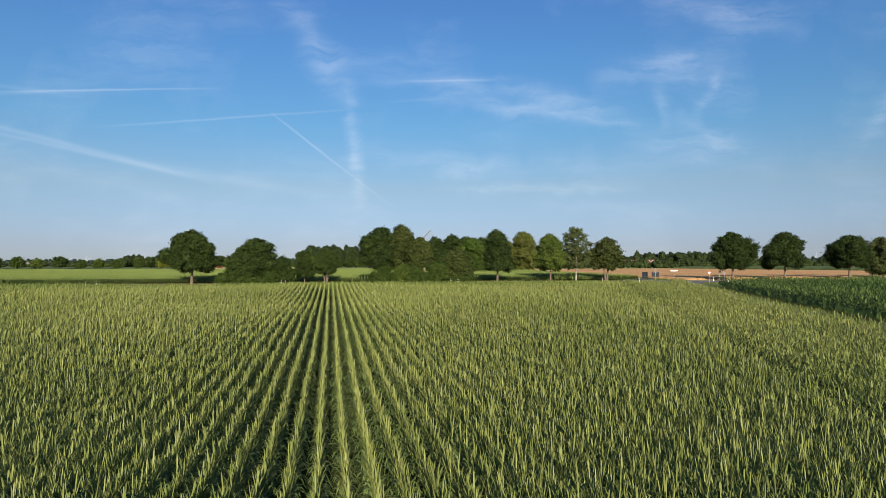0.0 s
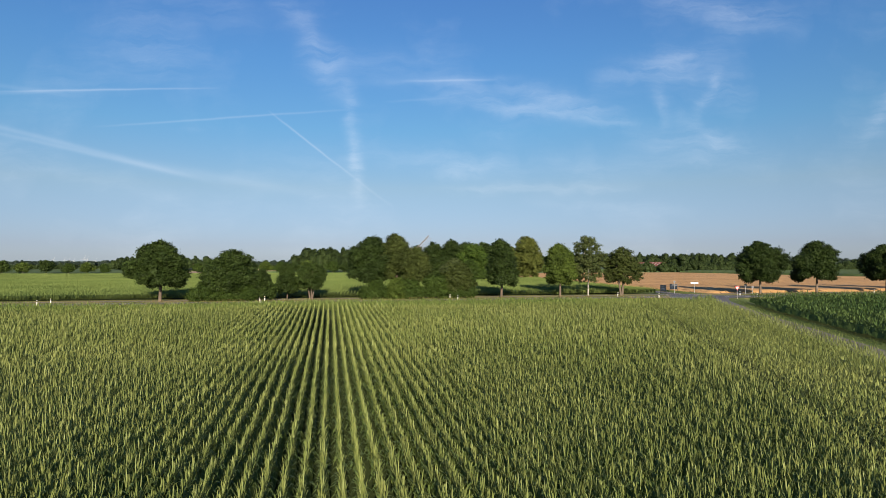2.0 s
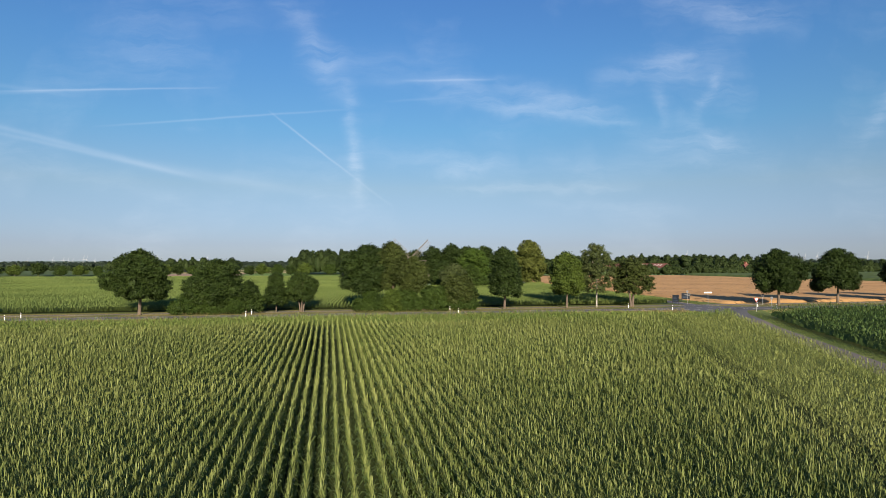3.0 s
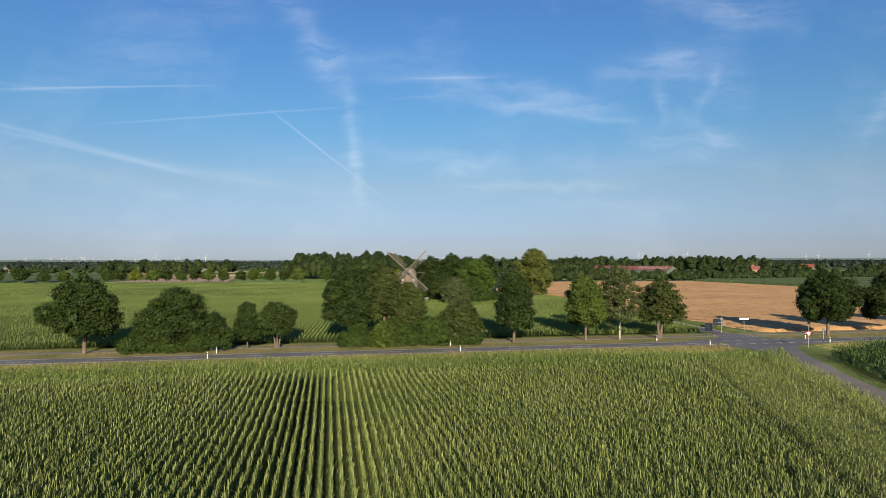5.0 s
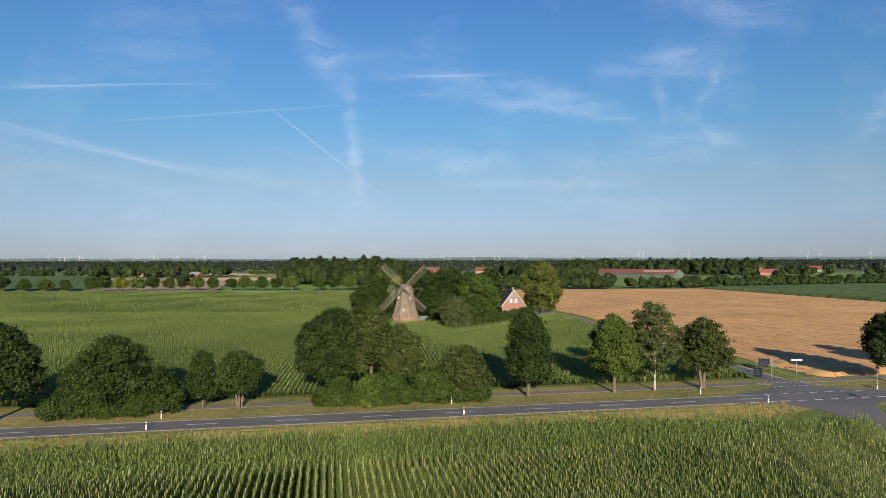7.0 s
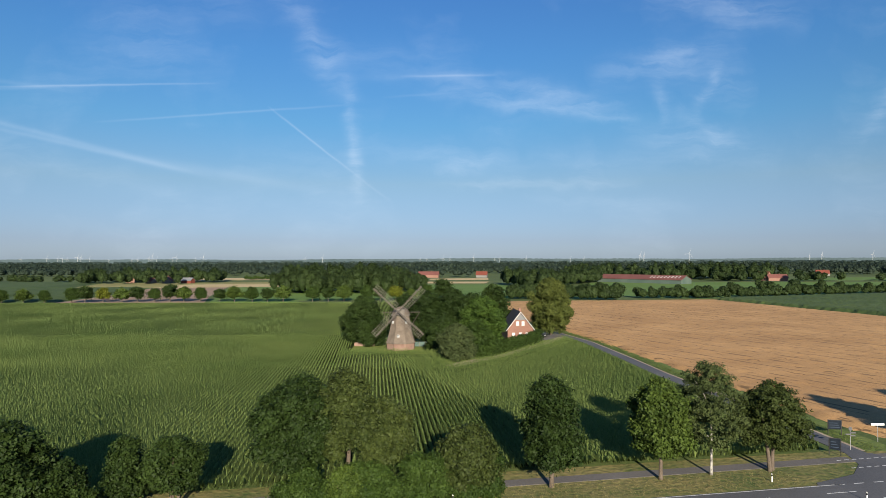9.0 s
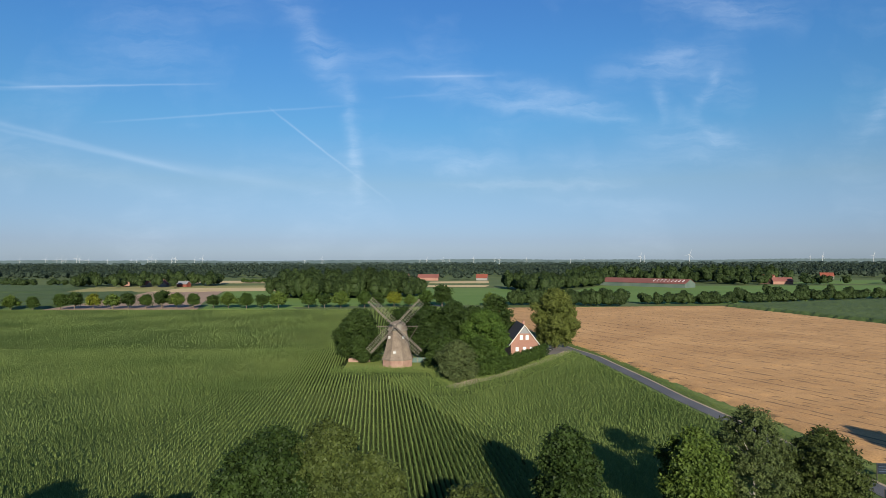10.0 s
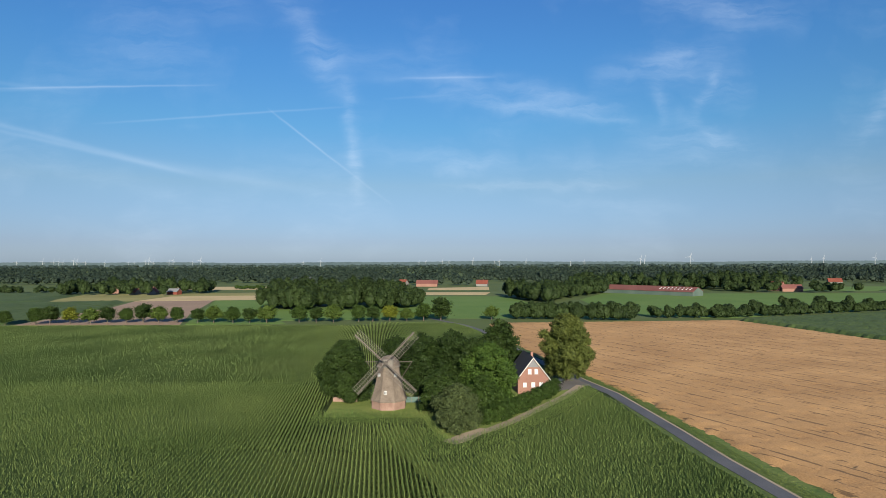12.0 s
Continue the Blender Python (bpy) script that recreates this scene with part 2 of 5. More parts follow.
def wheel_tracks(m):
    """Lines of bent and missing straw along the way the field was driven and sown."""
    n, l = m.node_tree.nodes, m.node_tree.links
    b = n["Principled BSDF"]
    old = b.inputs["Base Color"].links[0].from_socket
    geo = n.new("ShaderNodeNewGeometry")
    turn = n.new("ShaderNodeMapping")
    turn.inputs["Rotation"].default_value = (0, 0, radians(-27))
    l.new(geo.outputs["Position"], turn.inputs[0])
    wob = n.new("ShaderNodeTexNoise")
    stretch = n.new("ShaderNodeMapping")
    stretch.inputs["Scale"].default_value = (0.6, 0.24, 1)
    l.new(turn.outputs[0], stretch.inputs[0])
    wob.inputs["Scale"].default_value, wob.inputs["Detail"].default_value = 1.0, 5.0
    l.new(stretch.outputs[0], wob.inputs["Vector"])
    sep = n.new("ShaderNodeSeparateXYZ")
    l.new(turn.outputs[0], sep.inputs[0])

    def calc(op, a, c):
        k = n.new("ShaderNodeMath")
        k.operation = op
        for i, v in enumerate((a, c)):
            if isinstance(v, (int, float)):
                k.inputs[i].default_value = v
            else:
                l.new(v, k.inputs[i])
        return k.outputs[0]

    cover = None
    for period, wide, low, high in ((9.0, 0.075, 0.43, 0.50), (2.9, 0.15, 0.52, 0.58)):
        line = calc("LESS_THAN", calc("FRACT", calc("DIVIDE", sep.outputs[0], period), 0.0), wide)
        keep = n.new("ShaderNodeMapRange")
        keep.inputs["From Min"].default_value, keep.inputs["From Max"].default_value = low, high
        l.new(wob.outputs[0], keep.inputs[0])
        part_ = calc("MULTIPLY", line, keep.outputs[0])
        cover = part_ if cover is None else calc("MAXIMUM", cover, part_)
    mix = n.new("ShaderNodeMix")
    mix.data_type = "RGBA"
    l.new(calc("MULTIPLY", cover, 0.9), mix.inputs[0])
    l.new(old, mix.inputs[6])
    mix.inputs[7].default_value = (0.150, 0.090, 0.042, 1)
    l.new(mix.outputs[2], b.inputs["Base Color"])


wheel_tracks(WHEAT)


def foliage(name, low, high, big=0.25, differ=0.6, bump=0.0, scale=1.5):
    return material(name, [c * k for c, k in zip(low, (0.36, 0.41, 0.34))], [c * k for c, k in zip(high, (0.66, 0.74, 0.60))], scale, 0.6, bump, big=big, island=differ, see=0.1, detail=2, gloss=0.12)


MAPLE = foliage("maple_leaf", (0.016, 0.033, 0.010), (0.056, 0.083, 0.021))
DARK_LEAF = foliage("dark_leaf", (0.014, 0.030, 0.009), (0.046, 0.070, 0.018))
LIGHT_LEAF = foliage("light_leaf", (0.038, 0.068, 0.013), (0.118, 0.155, 0.034))
YELLOW_LEAF = foliage("yellow_green_leaf", (0.08, 0.10, 0.012), (0.22, 0.22, 0.03))
BIRCH_LEAF = foliage("birch_leaf", (0.040, 0.058, 0.022), (0.13, 0.15, 0.060))
GREY_LEAF = foliage("grey_green_leaf", (0.036, 0.053, 0.023), (0.122, 0.142, 0.062))
BROWN_LEAF = foliage("browning_leaf", (0.046, 0.066, 0.017), (0.170, 0.180, 0.050))
HEDGE_LEAF = foliage("hedge_leaf", (0.022, 0.048, 0.011), (0.072, 0.106, 0.024))
WOOD_LEAF = foliage("woodland_leaf", (0.018, 0.035, 0.014), (0.062, 0.086, 0.031), 0.07, 0.4, 1.0, 0.8)
OLIVE_LEAF = foliage("olive_leaf", (0.028, 0.044, 0.013), (0.090, 0.106, 0.032))
# far leaves: distance haze is put into the colour, paler and bluer
HAZED_WOOD = foliage("far_woodland_leaf_hazed", (0.034, 0.053, 0.048), (0.056, 0.074, 0.062), 0.05, 0.35, 1.0, 0.5)
BRIGHT_LEAF = foliage("bright_leaf", (0.032, 0.070, 0.013), (0.108, 0.160, 0.034))
# towards the horizon still more haze is mixed into the leaf colour
HAZIEST_WOOD = foliage("horizon_woodland_leaf_hazed", (0.080, 0.108, 0.112), (0.085, 0.108, 0.112), 0.03, 0.2)


# ---------- mesh helpers ----------
def mesh_of(name, verts, faces, mat, smooth=False):
    me = bpy.data.meshes.new(name)
    verts, faces = np.asarray(verts, dtype=np.float32), np.asarray(faces, dtype=np.int32)
    k = faces.shape[1]
    me.vertices.add(len(verts))
    me.vertices.foreach_set("co", verts.ravel())
    me.loops.add(faces.size)
    me.loops.foreach_set("vertex_index", faces.ravel())
    me.polygons.add(len(faces))
    me.polygons.foreach_set("loop_start", np.arange(0, faces.size, k, dtype=np.int32))
    me.update(calc_edges=True)
    me.validate()
    me.materials.append(mat)
    me.polygons.foreach_set("use_smooth", np.full(len(faces), smooth, dtype=bool))
    return me


def stuff(name, verts, faces, mat, label, category, kind="stuff", parent=None, smooth=False):
    ob = new(name, mesh_of(name, verts, faces, mat, smooth))
    ob.parent = parent
    return tagged(ob, label, category, kind=kind)


def part(name, bm, mat, parent=None, label="", smooth=False):
    me = bpy.data.meshes.new(name)
    bm.normal_update()
    bm.to_mesh(me)
    bm.free()
    me.materials.append(mat)
    if smooth:
        me.polygons.foreach_set("use_smooth", np.ones(len(me.polygons), dtype=bool))
    ob = new(name, me)
    ob.parent = parent
    return tagged(ob, label)


def thing(name, at, label, category, group="", turn=0.0):
    ob = new(name)
    ob.matrix_world = pose(*at, 0, 0, turn)
    return tagged(ob, label, category, group)


def box(bm, lo, hi, bevel=0.0, m=None):
    r = bmesh.ops.create_cube(bm, size=1.0)["verts"]
    for v in r:
        v.co = Vector([lo[i] + (v.co[i] + 0.5) * (hi[i] - lo[i]) for i in range(3)])
        if m is not None:
            v.co = m @ v.co
    if bevel:
        bmesh.ops.bevel(bm, geom=list({e for v in r for e in v.link_edges}), offset=bevel, segments=1, affect="EDGES")


def boxed(lo, hi, bevel=0.0, m=None):
    bm = bmesh.new()
    box(bm, lo, hi, bevel, m)
    return bm


def tube(bm, points, radii, sides=8):
    """A tapered tube through the points."""
    rings = []
    for i, p in enumerate(points):
        a, b = Vector(points[max(i - 1, 0)]), Vector(points[min(i + 1, len(points) - 1)])
        q = (b - a).to_track_quat("Z", "Y")
        rings.append([bm.verts.new(Vector(p) + q @ Vector((radii[i] * math.cos(k * math.tau / sides), radii[i] * math.sin(k * math.tau / sides), 0))) for k in range(sides)])
    for r, s in zip(rings, rings[1:]):
        for k in range(sides):
            bm.faces.new((r[k], r[(k + 1) % sides], s[(k + 1) % sides], s[k]))
    bm.faces.new(rings[-1])
    bm.faces.new(rings[0][::-1])
    return bm


GREEN_VERGE = material("green_verge", (0.06, 0.11, 0.018), (0.15, 0.18, 0.045), 1.3, 0.95, 0.6, big=0.12)
DRY_FIELD = material("dry_grassland", (0.17, 0.165, 0.05), (0.28, 0.25, 0.09), 0.5, 0.95, 0.3, big=0.02)

# ---------- the lie of the land ----------
def road_near(x):
    return 145.9 + 0.178 * x


def height(x, y):
    """The ground: level beyond the road, and falling gently from its near verge towards the start of the flight."""
    d = road_near(np.asarray(x, dtype=float)) - np.asarray(y, dtype=float)
    bank = np.clip((d - 1.0) / (4.0 + 24.0 * np.exp(-((np.asarray(x, dtype=float) - 58) / 8.0) ** 4)), 0, 1)
    return -(0.9 * bank * bank * (3 - 2 * bank) + 0.0155 * np.clip(d - 5, 0, 115))


def steps(*runs):
    return np.unique(np.concatenate([np.arange(a, b + 0.01, s) for a, b, s in runs]).round(2))


def sheet(name, xs, ys, mat, label, lift=0.0, category="ground"):
    X, Y = np.meshgrid(xs, ys)
    v = np.c_[X.ravel(), Y.ravel(), height(X, Y).ravel() + lift]
    i = (np.arange(len(ys) - 1)[:, None] * len(xs) + np.arange(len(xs) - 1)[None]).ravel()
    return stuff(name, v, np.c_[i, i + 1, i + 1 + len(xs), i + len(xs)], mat, label, category, "structure")


sheet("ground", steps((-4900, -400, 500), (-400, -120, 20), (-120, 120, 2), (120, 400, 20), (400, 4900, 500)),
      steps((-900, -60, 60), (-60, 200, 2), (200, 800, 50), (800, 4900, 400)), EARTH, "flat green farmland reaching the horizon")


def ribbon(name, points, width, mat, label, lift=0.03, category="road"):
    """A surfaced strip along a line, following the ground, with turned-down sides."""
    p = [Vector((a, b, 0)) for a, b in points]
    fine = []
    for a, b in zip(p, p[1:]):
        k = max(1, int((b - a).length / 3))
        fine += [a.lerp(b, i / k) for i in range(k)]
    fine.append(p[-1])
    v, f = [], []
    across = max(1, round(width / 1.2))
    for i, c in enumerate(fine):
        way = (fine[min(i + 1, len(fine) - 1)] - fine[max(i - 1, 0)]).normalized()
        side = Vector((way.y, -way.x, 0)) * width / 2
        row = [(c - side, -0.25)] + [(c + side * (2 * k / across - 1), lift) for k in range(across + 1)] + [(c + side, -0.25)]
        for q, dz in row:
            v.append((q.x, q.y, float(height(q.x, q.y)) + dz))
    n = across + 3
    for i in range(len(fine) - 1):
        f += [(n * i + k, n * i + k + 1, n * i + k + n + 1, n * i + k + n) for k in range(n - 1)]
    return stuff(name, v, f, mat, label, category, "structure")


def patch(name, corners, mat, label, lift=0.06, category="field", cell=0.0):
    """A field of any outline, a thin layer on the ground; cell: cut so small that it follows the slopes."""
    bm = bmesh.new()
    if cell:
        bm.faces.new([bm.verts.new((a, b, 0)) for a, b in corners])
        for axis in (0, 1):
            values = [c[axis] for c in corners]
            for q in np.arange(min(values) + cell, max(values), cell):
                bmesh.ops.bisect_plane(bm, geom=[*bm.verts, *bm.edges, *bm.faces], plane_co=(q, q, 0), plane_no=(1 - axis, axis, 0))
        for v in bm.verts:
            v.co.z = float(height(v.co.x, v.co.y)) + lift
        bmesh.ops.recalc_face_normals(bm, faces=bm.faces)
        return tagged(part(name, bm, mat), label, category, kind="structure")
    top = [bm.verts.new((a, b, float(height(a, b)) + lift)) for a, b in corners]
    low = [bm.verts.new((a, b, float(height(a, b)) - 0.3)) for a, b in corners]
    bm.faces.new(top)
    for i in range(len(top)):
        j = (i + 1) % len(top)
        bm.faces.new((top[j], top[i], low[i], low[j]))
    bmesh.ops.recalc_face_normals(bm, faces=bm.faces)
    return tagged(part(name, bm, mat), label, category, kind="structure")


def road_mid(x):
    return 148.2 + 0.176 * x


ribbon("verge", [(-300, road_mid(-300) + 3.5), (300, road_mid(300) + 3.5)], 21.0, VERGE, "dry mown grass verge beside the country road", 0.015, "verge")
ribbon("road", [(-400, road_mid(-400)), (400, road_mid(400))], 4.9, ASPHALT, "grey asphalt country road with white markings", 0.05)
ribbon("pavement", [(-300, 158.1 - 0.185 * 300), (56, 158.1 + 0.185 * 56)], 2.1, PALE_ASPHALT, "narrow worn asphalt cycle path beside the road", 0.045, "path")
ribbon("pavement", [(60, 158.4 + 0.185 * 60), (260, 158.4 + 0.185 * 260)], 2.1, PALE_ASPHALT, "narrow worn asphalt cycle path beside the road", 0.045, "path")
SIDE = [(59.0, 166), (58.3, 172), (57.3, 185), (54.3, 213), (52.2, 231), (50.9, 252), (47.8, 288), (43.3, 307), (36, 345), (28, 400), (22, 443), (14, 470), (-4, 508), (-40, 590)]
ribbon("side_road", SIDE, 3.1, ASPHALT, "narrow grey asphalt lane leading past the house", 0.06)
ribbon("kerb_strip", [(x + 1.85, y) for x, y in SIDE[1:9]], 0.55, SAND, "pale gravel edge along the lane", 0.05, "kerb")
ribbon("lane_verge", [(x + 4.6, y) for x, y in SIDE[1:9]], 5.0, GREEN_VERGE, "strip of rough green grass along the lane", 0.03, "verge")
SOUTH = [(58.6, 147), (57.7, 140), (53.8, 120), (46.0, 80), (38.3, 40), (26.3, -20), (11.3, -100)]
ribbon("lane_verge", [(x + 0.2, y) for x, y in SOUTH[1:]], 8.5, GREEN_VERGE, "strips of rough grass beside the lane", 0.015, "verge")
ribbon("south_road", SOUTH[1:], 4.0, PALE_ASPHALT, "worn asphalt lane between two corn fields", 0.04)
patch("junction", [(44, 153.3), (47.5, 153.6), (51, 152.7), (53.3, 150.0), (54.8, 146.2), (55.4, 142.5), (55.6, 139.0), (59.5, 139.0), (60.4, 145.5), (61.4, 148.9), (63.3, 153.0), (66.2, 155.2), (73, 157.4), (73, 163.6), (66, 163.4), (62.6, 166), (60.6, 171), (56.9, 171), (55.6, 166.3), (52.5, 162.6), (46, 159.6)],
      ASPHALT, "widened asphalt junction of road and lanes", 0.046, "road", 1.5)


def inside(x, y, corners):
    """Which of the points lie within the outline."""
    hit = np.zeros(x.shape, dtype=bool)
    for (ax, ay), (bx, by) in zip(corners, corners[1:] + corners[:1]):
        if ay != by:
            hit ^= ((ay > y) != (by > y)) & (x < (bx - ax) * (y - ay) / (by - ay) + ax)
    return hit


def crop_sheet(name, corners, step, tall, rough, mat, label, driven=False):
    """A standing crop: an uneven top, dipped along the wheel tracks, with its edge coming down to the ground."""
    xs = np.arange(min(c[0] for c in corners) - 3, max(c[0] for c in corners) + 3, step)
    ys = np.arange(min(c[1] for c in corners) - 3, max(c[1] for c in corners) + 3, step)
    X, Y = np.meshgrid(xs, ys)
    X, Y = X + np.random.uniform(-0.3, 0.3, X.shape) * step, Y + np.random.uniform(-0.3, 0.3, X.shape) * step
    keep = inside(X, Y, corners)
    lodged = np.sin(X * 0.21 + np.sin(Y * 0.13) * 2) * np.sin(Y * 0.17 + X * 0.05)
    Z = tall + np.random.normal(0, rough, X.shape) + 0.025 * lodged
    if driven:
        Z = np.where(np.mod((X * 0.9 + Y * 0.43) / 9.0, 1.0) < 0.07, Z - 0.3, Z)
    soft = keep.astype(float)
    for _ in range(2):
        soft = (soft + np.roll(soft, 1, 0) + np.roll(soft, -1, 0) + np.roll(soft, 1, 1) + np.roll(soft, -1, 1)) / 5
    Z = np.where(keep, np.maximum(Z, 0.1) * np.clip((soft - 0.35) / 0.6, 0.06, 1), -0.15)
    near_in = keep.copy()
    for dy in (-1, 0, 1):
        for dx in (-1, 0, 1):
            near_in |= np.roll(np.roll(keep, dy, 0), dx, 1)
    i = (np.arange(len(ys) - 1)[:, None] * len(xs) + np.arange(len(xs) - 1)[None]).ravel()
    f = np.c_[i, i + 1, i + 1 + len(xs), i + len(xs)]
    f = f[near_in.ravel()[f].all(1)]
    used, back = np.unique(f, return_inverse=True)
    v = np.c_[X.ravel(), Y.ravel(), Z.ravel() + height(X, Y).ravel()][used]
    return stuff(name, v, back.reshape(-1, 4), mat, label, "field", "structure", smooth=True)


wheat_edge = [(68.5, 173.8), (65.5, 186), (61.6, 220.5), (58.5, 240), (54, 276), (49, 308), (40, 350), (32, 400), (27, 440), (29, 478), (177, 491), (199, 395), (240, 212), (170, 195)]
crop_sheet("wheat_field", wheat_edge, 1.25, 0.72, 0.018, WHEAT, "ripe golden wheat field with faint wheel tracks", True)
crop_sheet("corn_strip", [(180, 492), (202, 395), (243, 212), (420, 250), (420, 560), (300, 535)], 1.5, 1.9, 0.20, STRIP, "dark green strip of tall corn")
patch("meadow", [(-160, 500), (-110, 498), (0, 512), (44, 512), (118, 500), (120, 598), (104, 640), (78, 650), (64, 756), (-16, 758), (-30, 660), (-160, 560)], MEADOW, "smooth bright green meadow")
patch("meadow", [(135, 522), (182, 510), (330, 575), (420, 640), (600, 800), (320, 800), (180, 810), (130, 700), (122, 600)], MEADOW, "smooth bright green meadow", 0.07)
patch("meadow", [(420, 860), (640, 840), (760, 1000), (520, 960)], MEADOW, "smooth bright green meadow")
patch("bare_field", [(-246, 476), (-150, 476), (-173, 546), (-213.5, 702), (-282, 689), (-262, 612)], FIELD_BROWN, "bare brown ploughed field")
patch("stubble_field", [(-284, 691), (-213, 704), (-165, 710), (-184, 785), (-284, 768)], STUBBLE, "pale stubble field")
patch("grass_field", [(-361, 668), (-286, 692), (-286, 771), (-186, 788), (-205, 850), (-290, 828), (-396, 812)], DRY_FIELD, "dry grass field before the farm")
patch("stubble_field", [(-330, 912), (-220, 921), (-246, 1012), (-388, 1021)], STUBBLE, "pale stubble field")
patch("stubble_field", [(-17, 790), (48, 787), (57, 840), (-20, 845)], STUBBLE, "pale stubble field")
patch("stubble_field", [(-18, 900), (60, 900), (66, 990), (-17, 960)], STUBBLE, "pale stubble field")
patch("meadow", [(-148, 478), (-90, 480), (-112, 532), (-164, 702), (-211, 700)], MEADOW, "smooth bright green meadow", 0.08)
crop_sheet("corn_plot", [(-520, 480), (-250, 480), (-266, 612), (-290, 686), (-358, 664), (-700, 600)], 3.5, 1.6, 0.2, STRIP, "dark green field of corn")
crop_sheet("corn_plot", [(-356, 672), (-416, 830), (-600, 840), (-760, 672)], 5.0, 1.6, 0.2, STRIP, "dark green field of corn")
# soil sheets whose dark colour paints the shade between the rows
sheet("field_soil", steps((-160, 38, 3)), steps((-64, 116, 3)), SHADED_SOIL, "soil under the corn, darkened for the shade of its leaves", 0.02, "soil")
patch("field_soil", [(-240, 121), (50, 173), (46, 300), (24, 430), (-6, 474), (-330, 474)], SHADED_SOIL, "soil under the corn, darkened for the shade of its leaves", 0.025, "soil")
LAWN_EDGE = [(-26.5, 263), (-3.2, 262.5), (0.8, 244), (4, 241.5), (9, 247.5), (19, 259.5), (35, 284), (38, 300), (-2, 305), (-28, 300)]
patch("lawn", LAWN_EDGE, LAWN, "mown lawn round the windmill", 0.08, "lawn")
# ---------- trees ----------
def crown_mesh(name, lobes, leaves, size, mat, seed, shell=0.75):
    """Leaves in many small sprays over the lobes (x, y, z, radius, height radius) of the crown, and thinner inside it."""
    rng = np.random.default_rng(seed)
    lob = np.array(lobes, dtype=float)
    R3 = lob[:, [3, 3, 4]]
    share = lob[:, 3] * lob[:, 4]
    share /= share.sum()
    leaves *= 2
    sprays = max(30, leaves // 24)
    which = rng.choice(len(lob), sprays * 8, p=share)
    d = rng.normal(size=(len(which), 3))
    d /= np.linalg.norm(d, axis=1)[:, None]
    skin = lob[which, :3] + d * R3[which]
    depth = np.min(np.linalg.norm((skin[:, None] - lob[None, :, :3]) / R3[None], axis=2), axis=1)
    keep = np.flatnonzero(depth > 0.88)
    keep = rng.choice(keep, sprays)
    which, d = which[keep], d[keep]
    out = shell + (1.04 - shell) * rng.random(sprays) ** 0.6
    centre = lob[which, :3] + d * R3[which] * out[:, None]
    cr = size * rng.uniform(1.3, 3.2, sprays)
    pick = rng.integers(0, sprays, leaves)
    pos = centre[pick] + rng.normal(size=(leaves, 3)) * cr[pick][:, None] * (0.62, 0.62, 0.42)
    n = 0.85 * d[pick] + rng.normal(size=(leaves, 3)) * 0.62 + (0, 0, 0.4)
    s = size * rng.uniform(0.55, 1.15, leaves)
    # the shaded inside of the crown
    inner = leaves // 6
    k = rng.choice(len(lob), inner, p=share)
    e = rng.normal(size=(inner, 3))
    e /= np.linalg.norm(e, axis=1)[:, None]
    pos = np.concatenate([pos, lob[k, :3] + e * R3[k] * rng.uniform(0.35, shell * 0.98, inner)[:, None]])
    n = np.concatenate([n, e + rng.normal(size=(inner, 3)) * 0.5])
    s = np.concatenate([s, np.full(inner, size * 1.7)])[:, None]
    n /= np.linalg.norm(n, axis=1)[:, None]
    t = np.cross(n, rng.normal(size=n.shape))
    t /= np.linalg.norm(t, axis=1)[:, None]
    b = np.cross(n, t)
    V = np.stack([pos + t * s * 1.15, pos - t * s * 0.7 + b * s * 0.75, pos - t * s * 0.7 - b * s * 0.75], 1).reshape(-1, 3)
    return mesh_of(name, V, np.arange(len(V)).reshape(-1, 3), mat)


PROFILE = {"round": (0.46, 0.47, 0.5), "egg": (0.36, 0.57, 0.5), "tall": (0.42, 0.53, 0.42), "bush": (0.30, 0.62, 0.5), "dome": (0.34, 0.60, 0.46)}


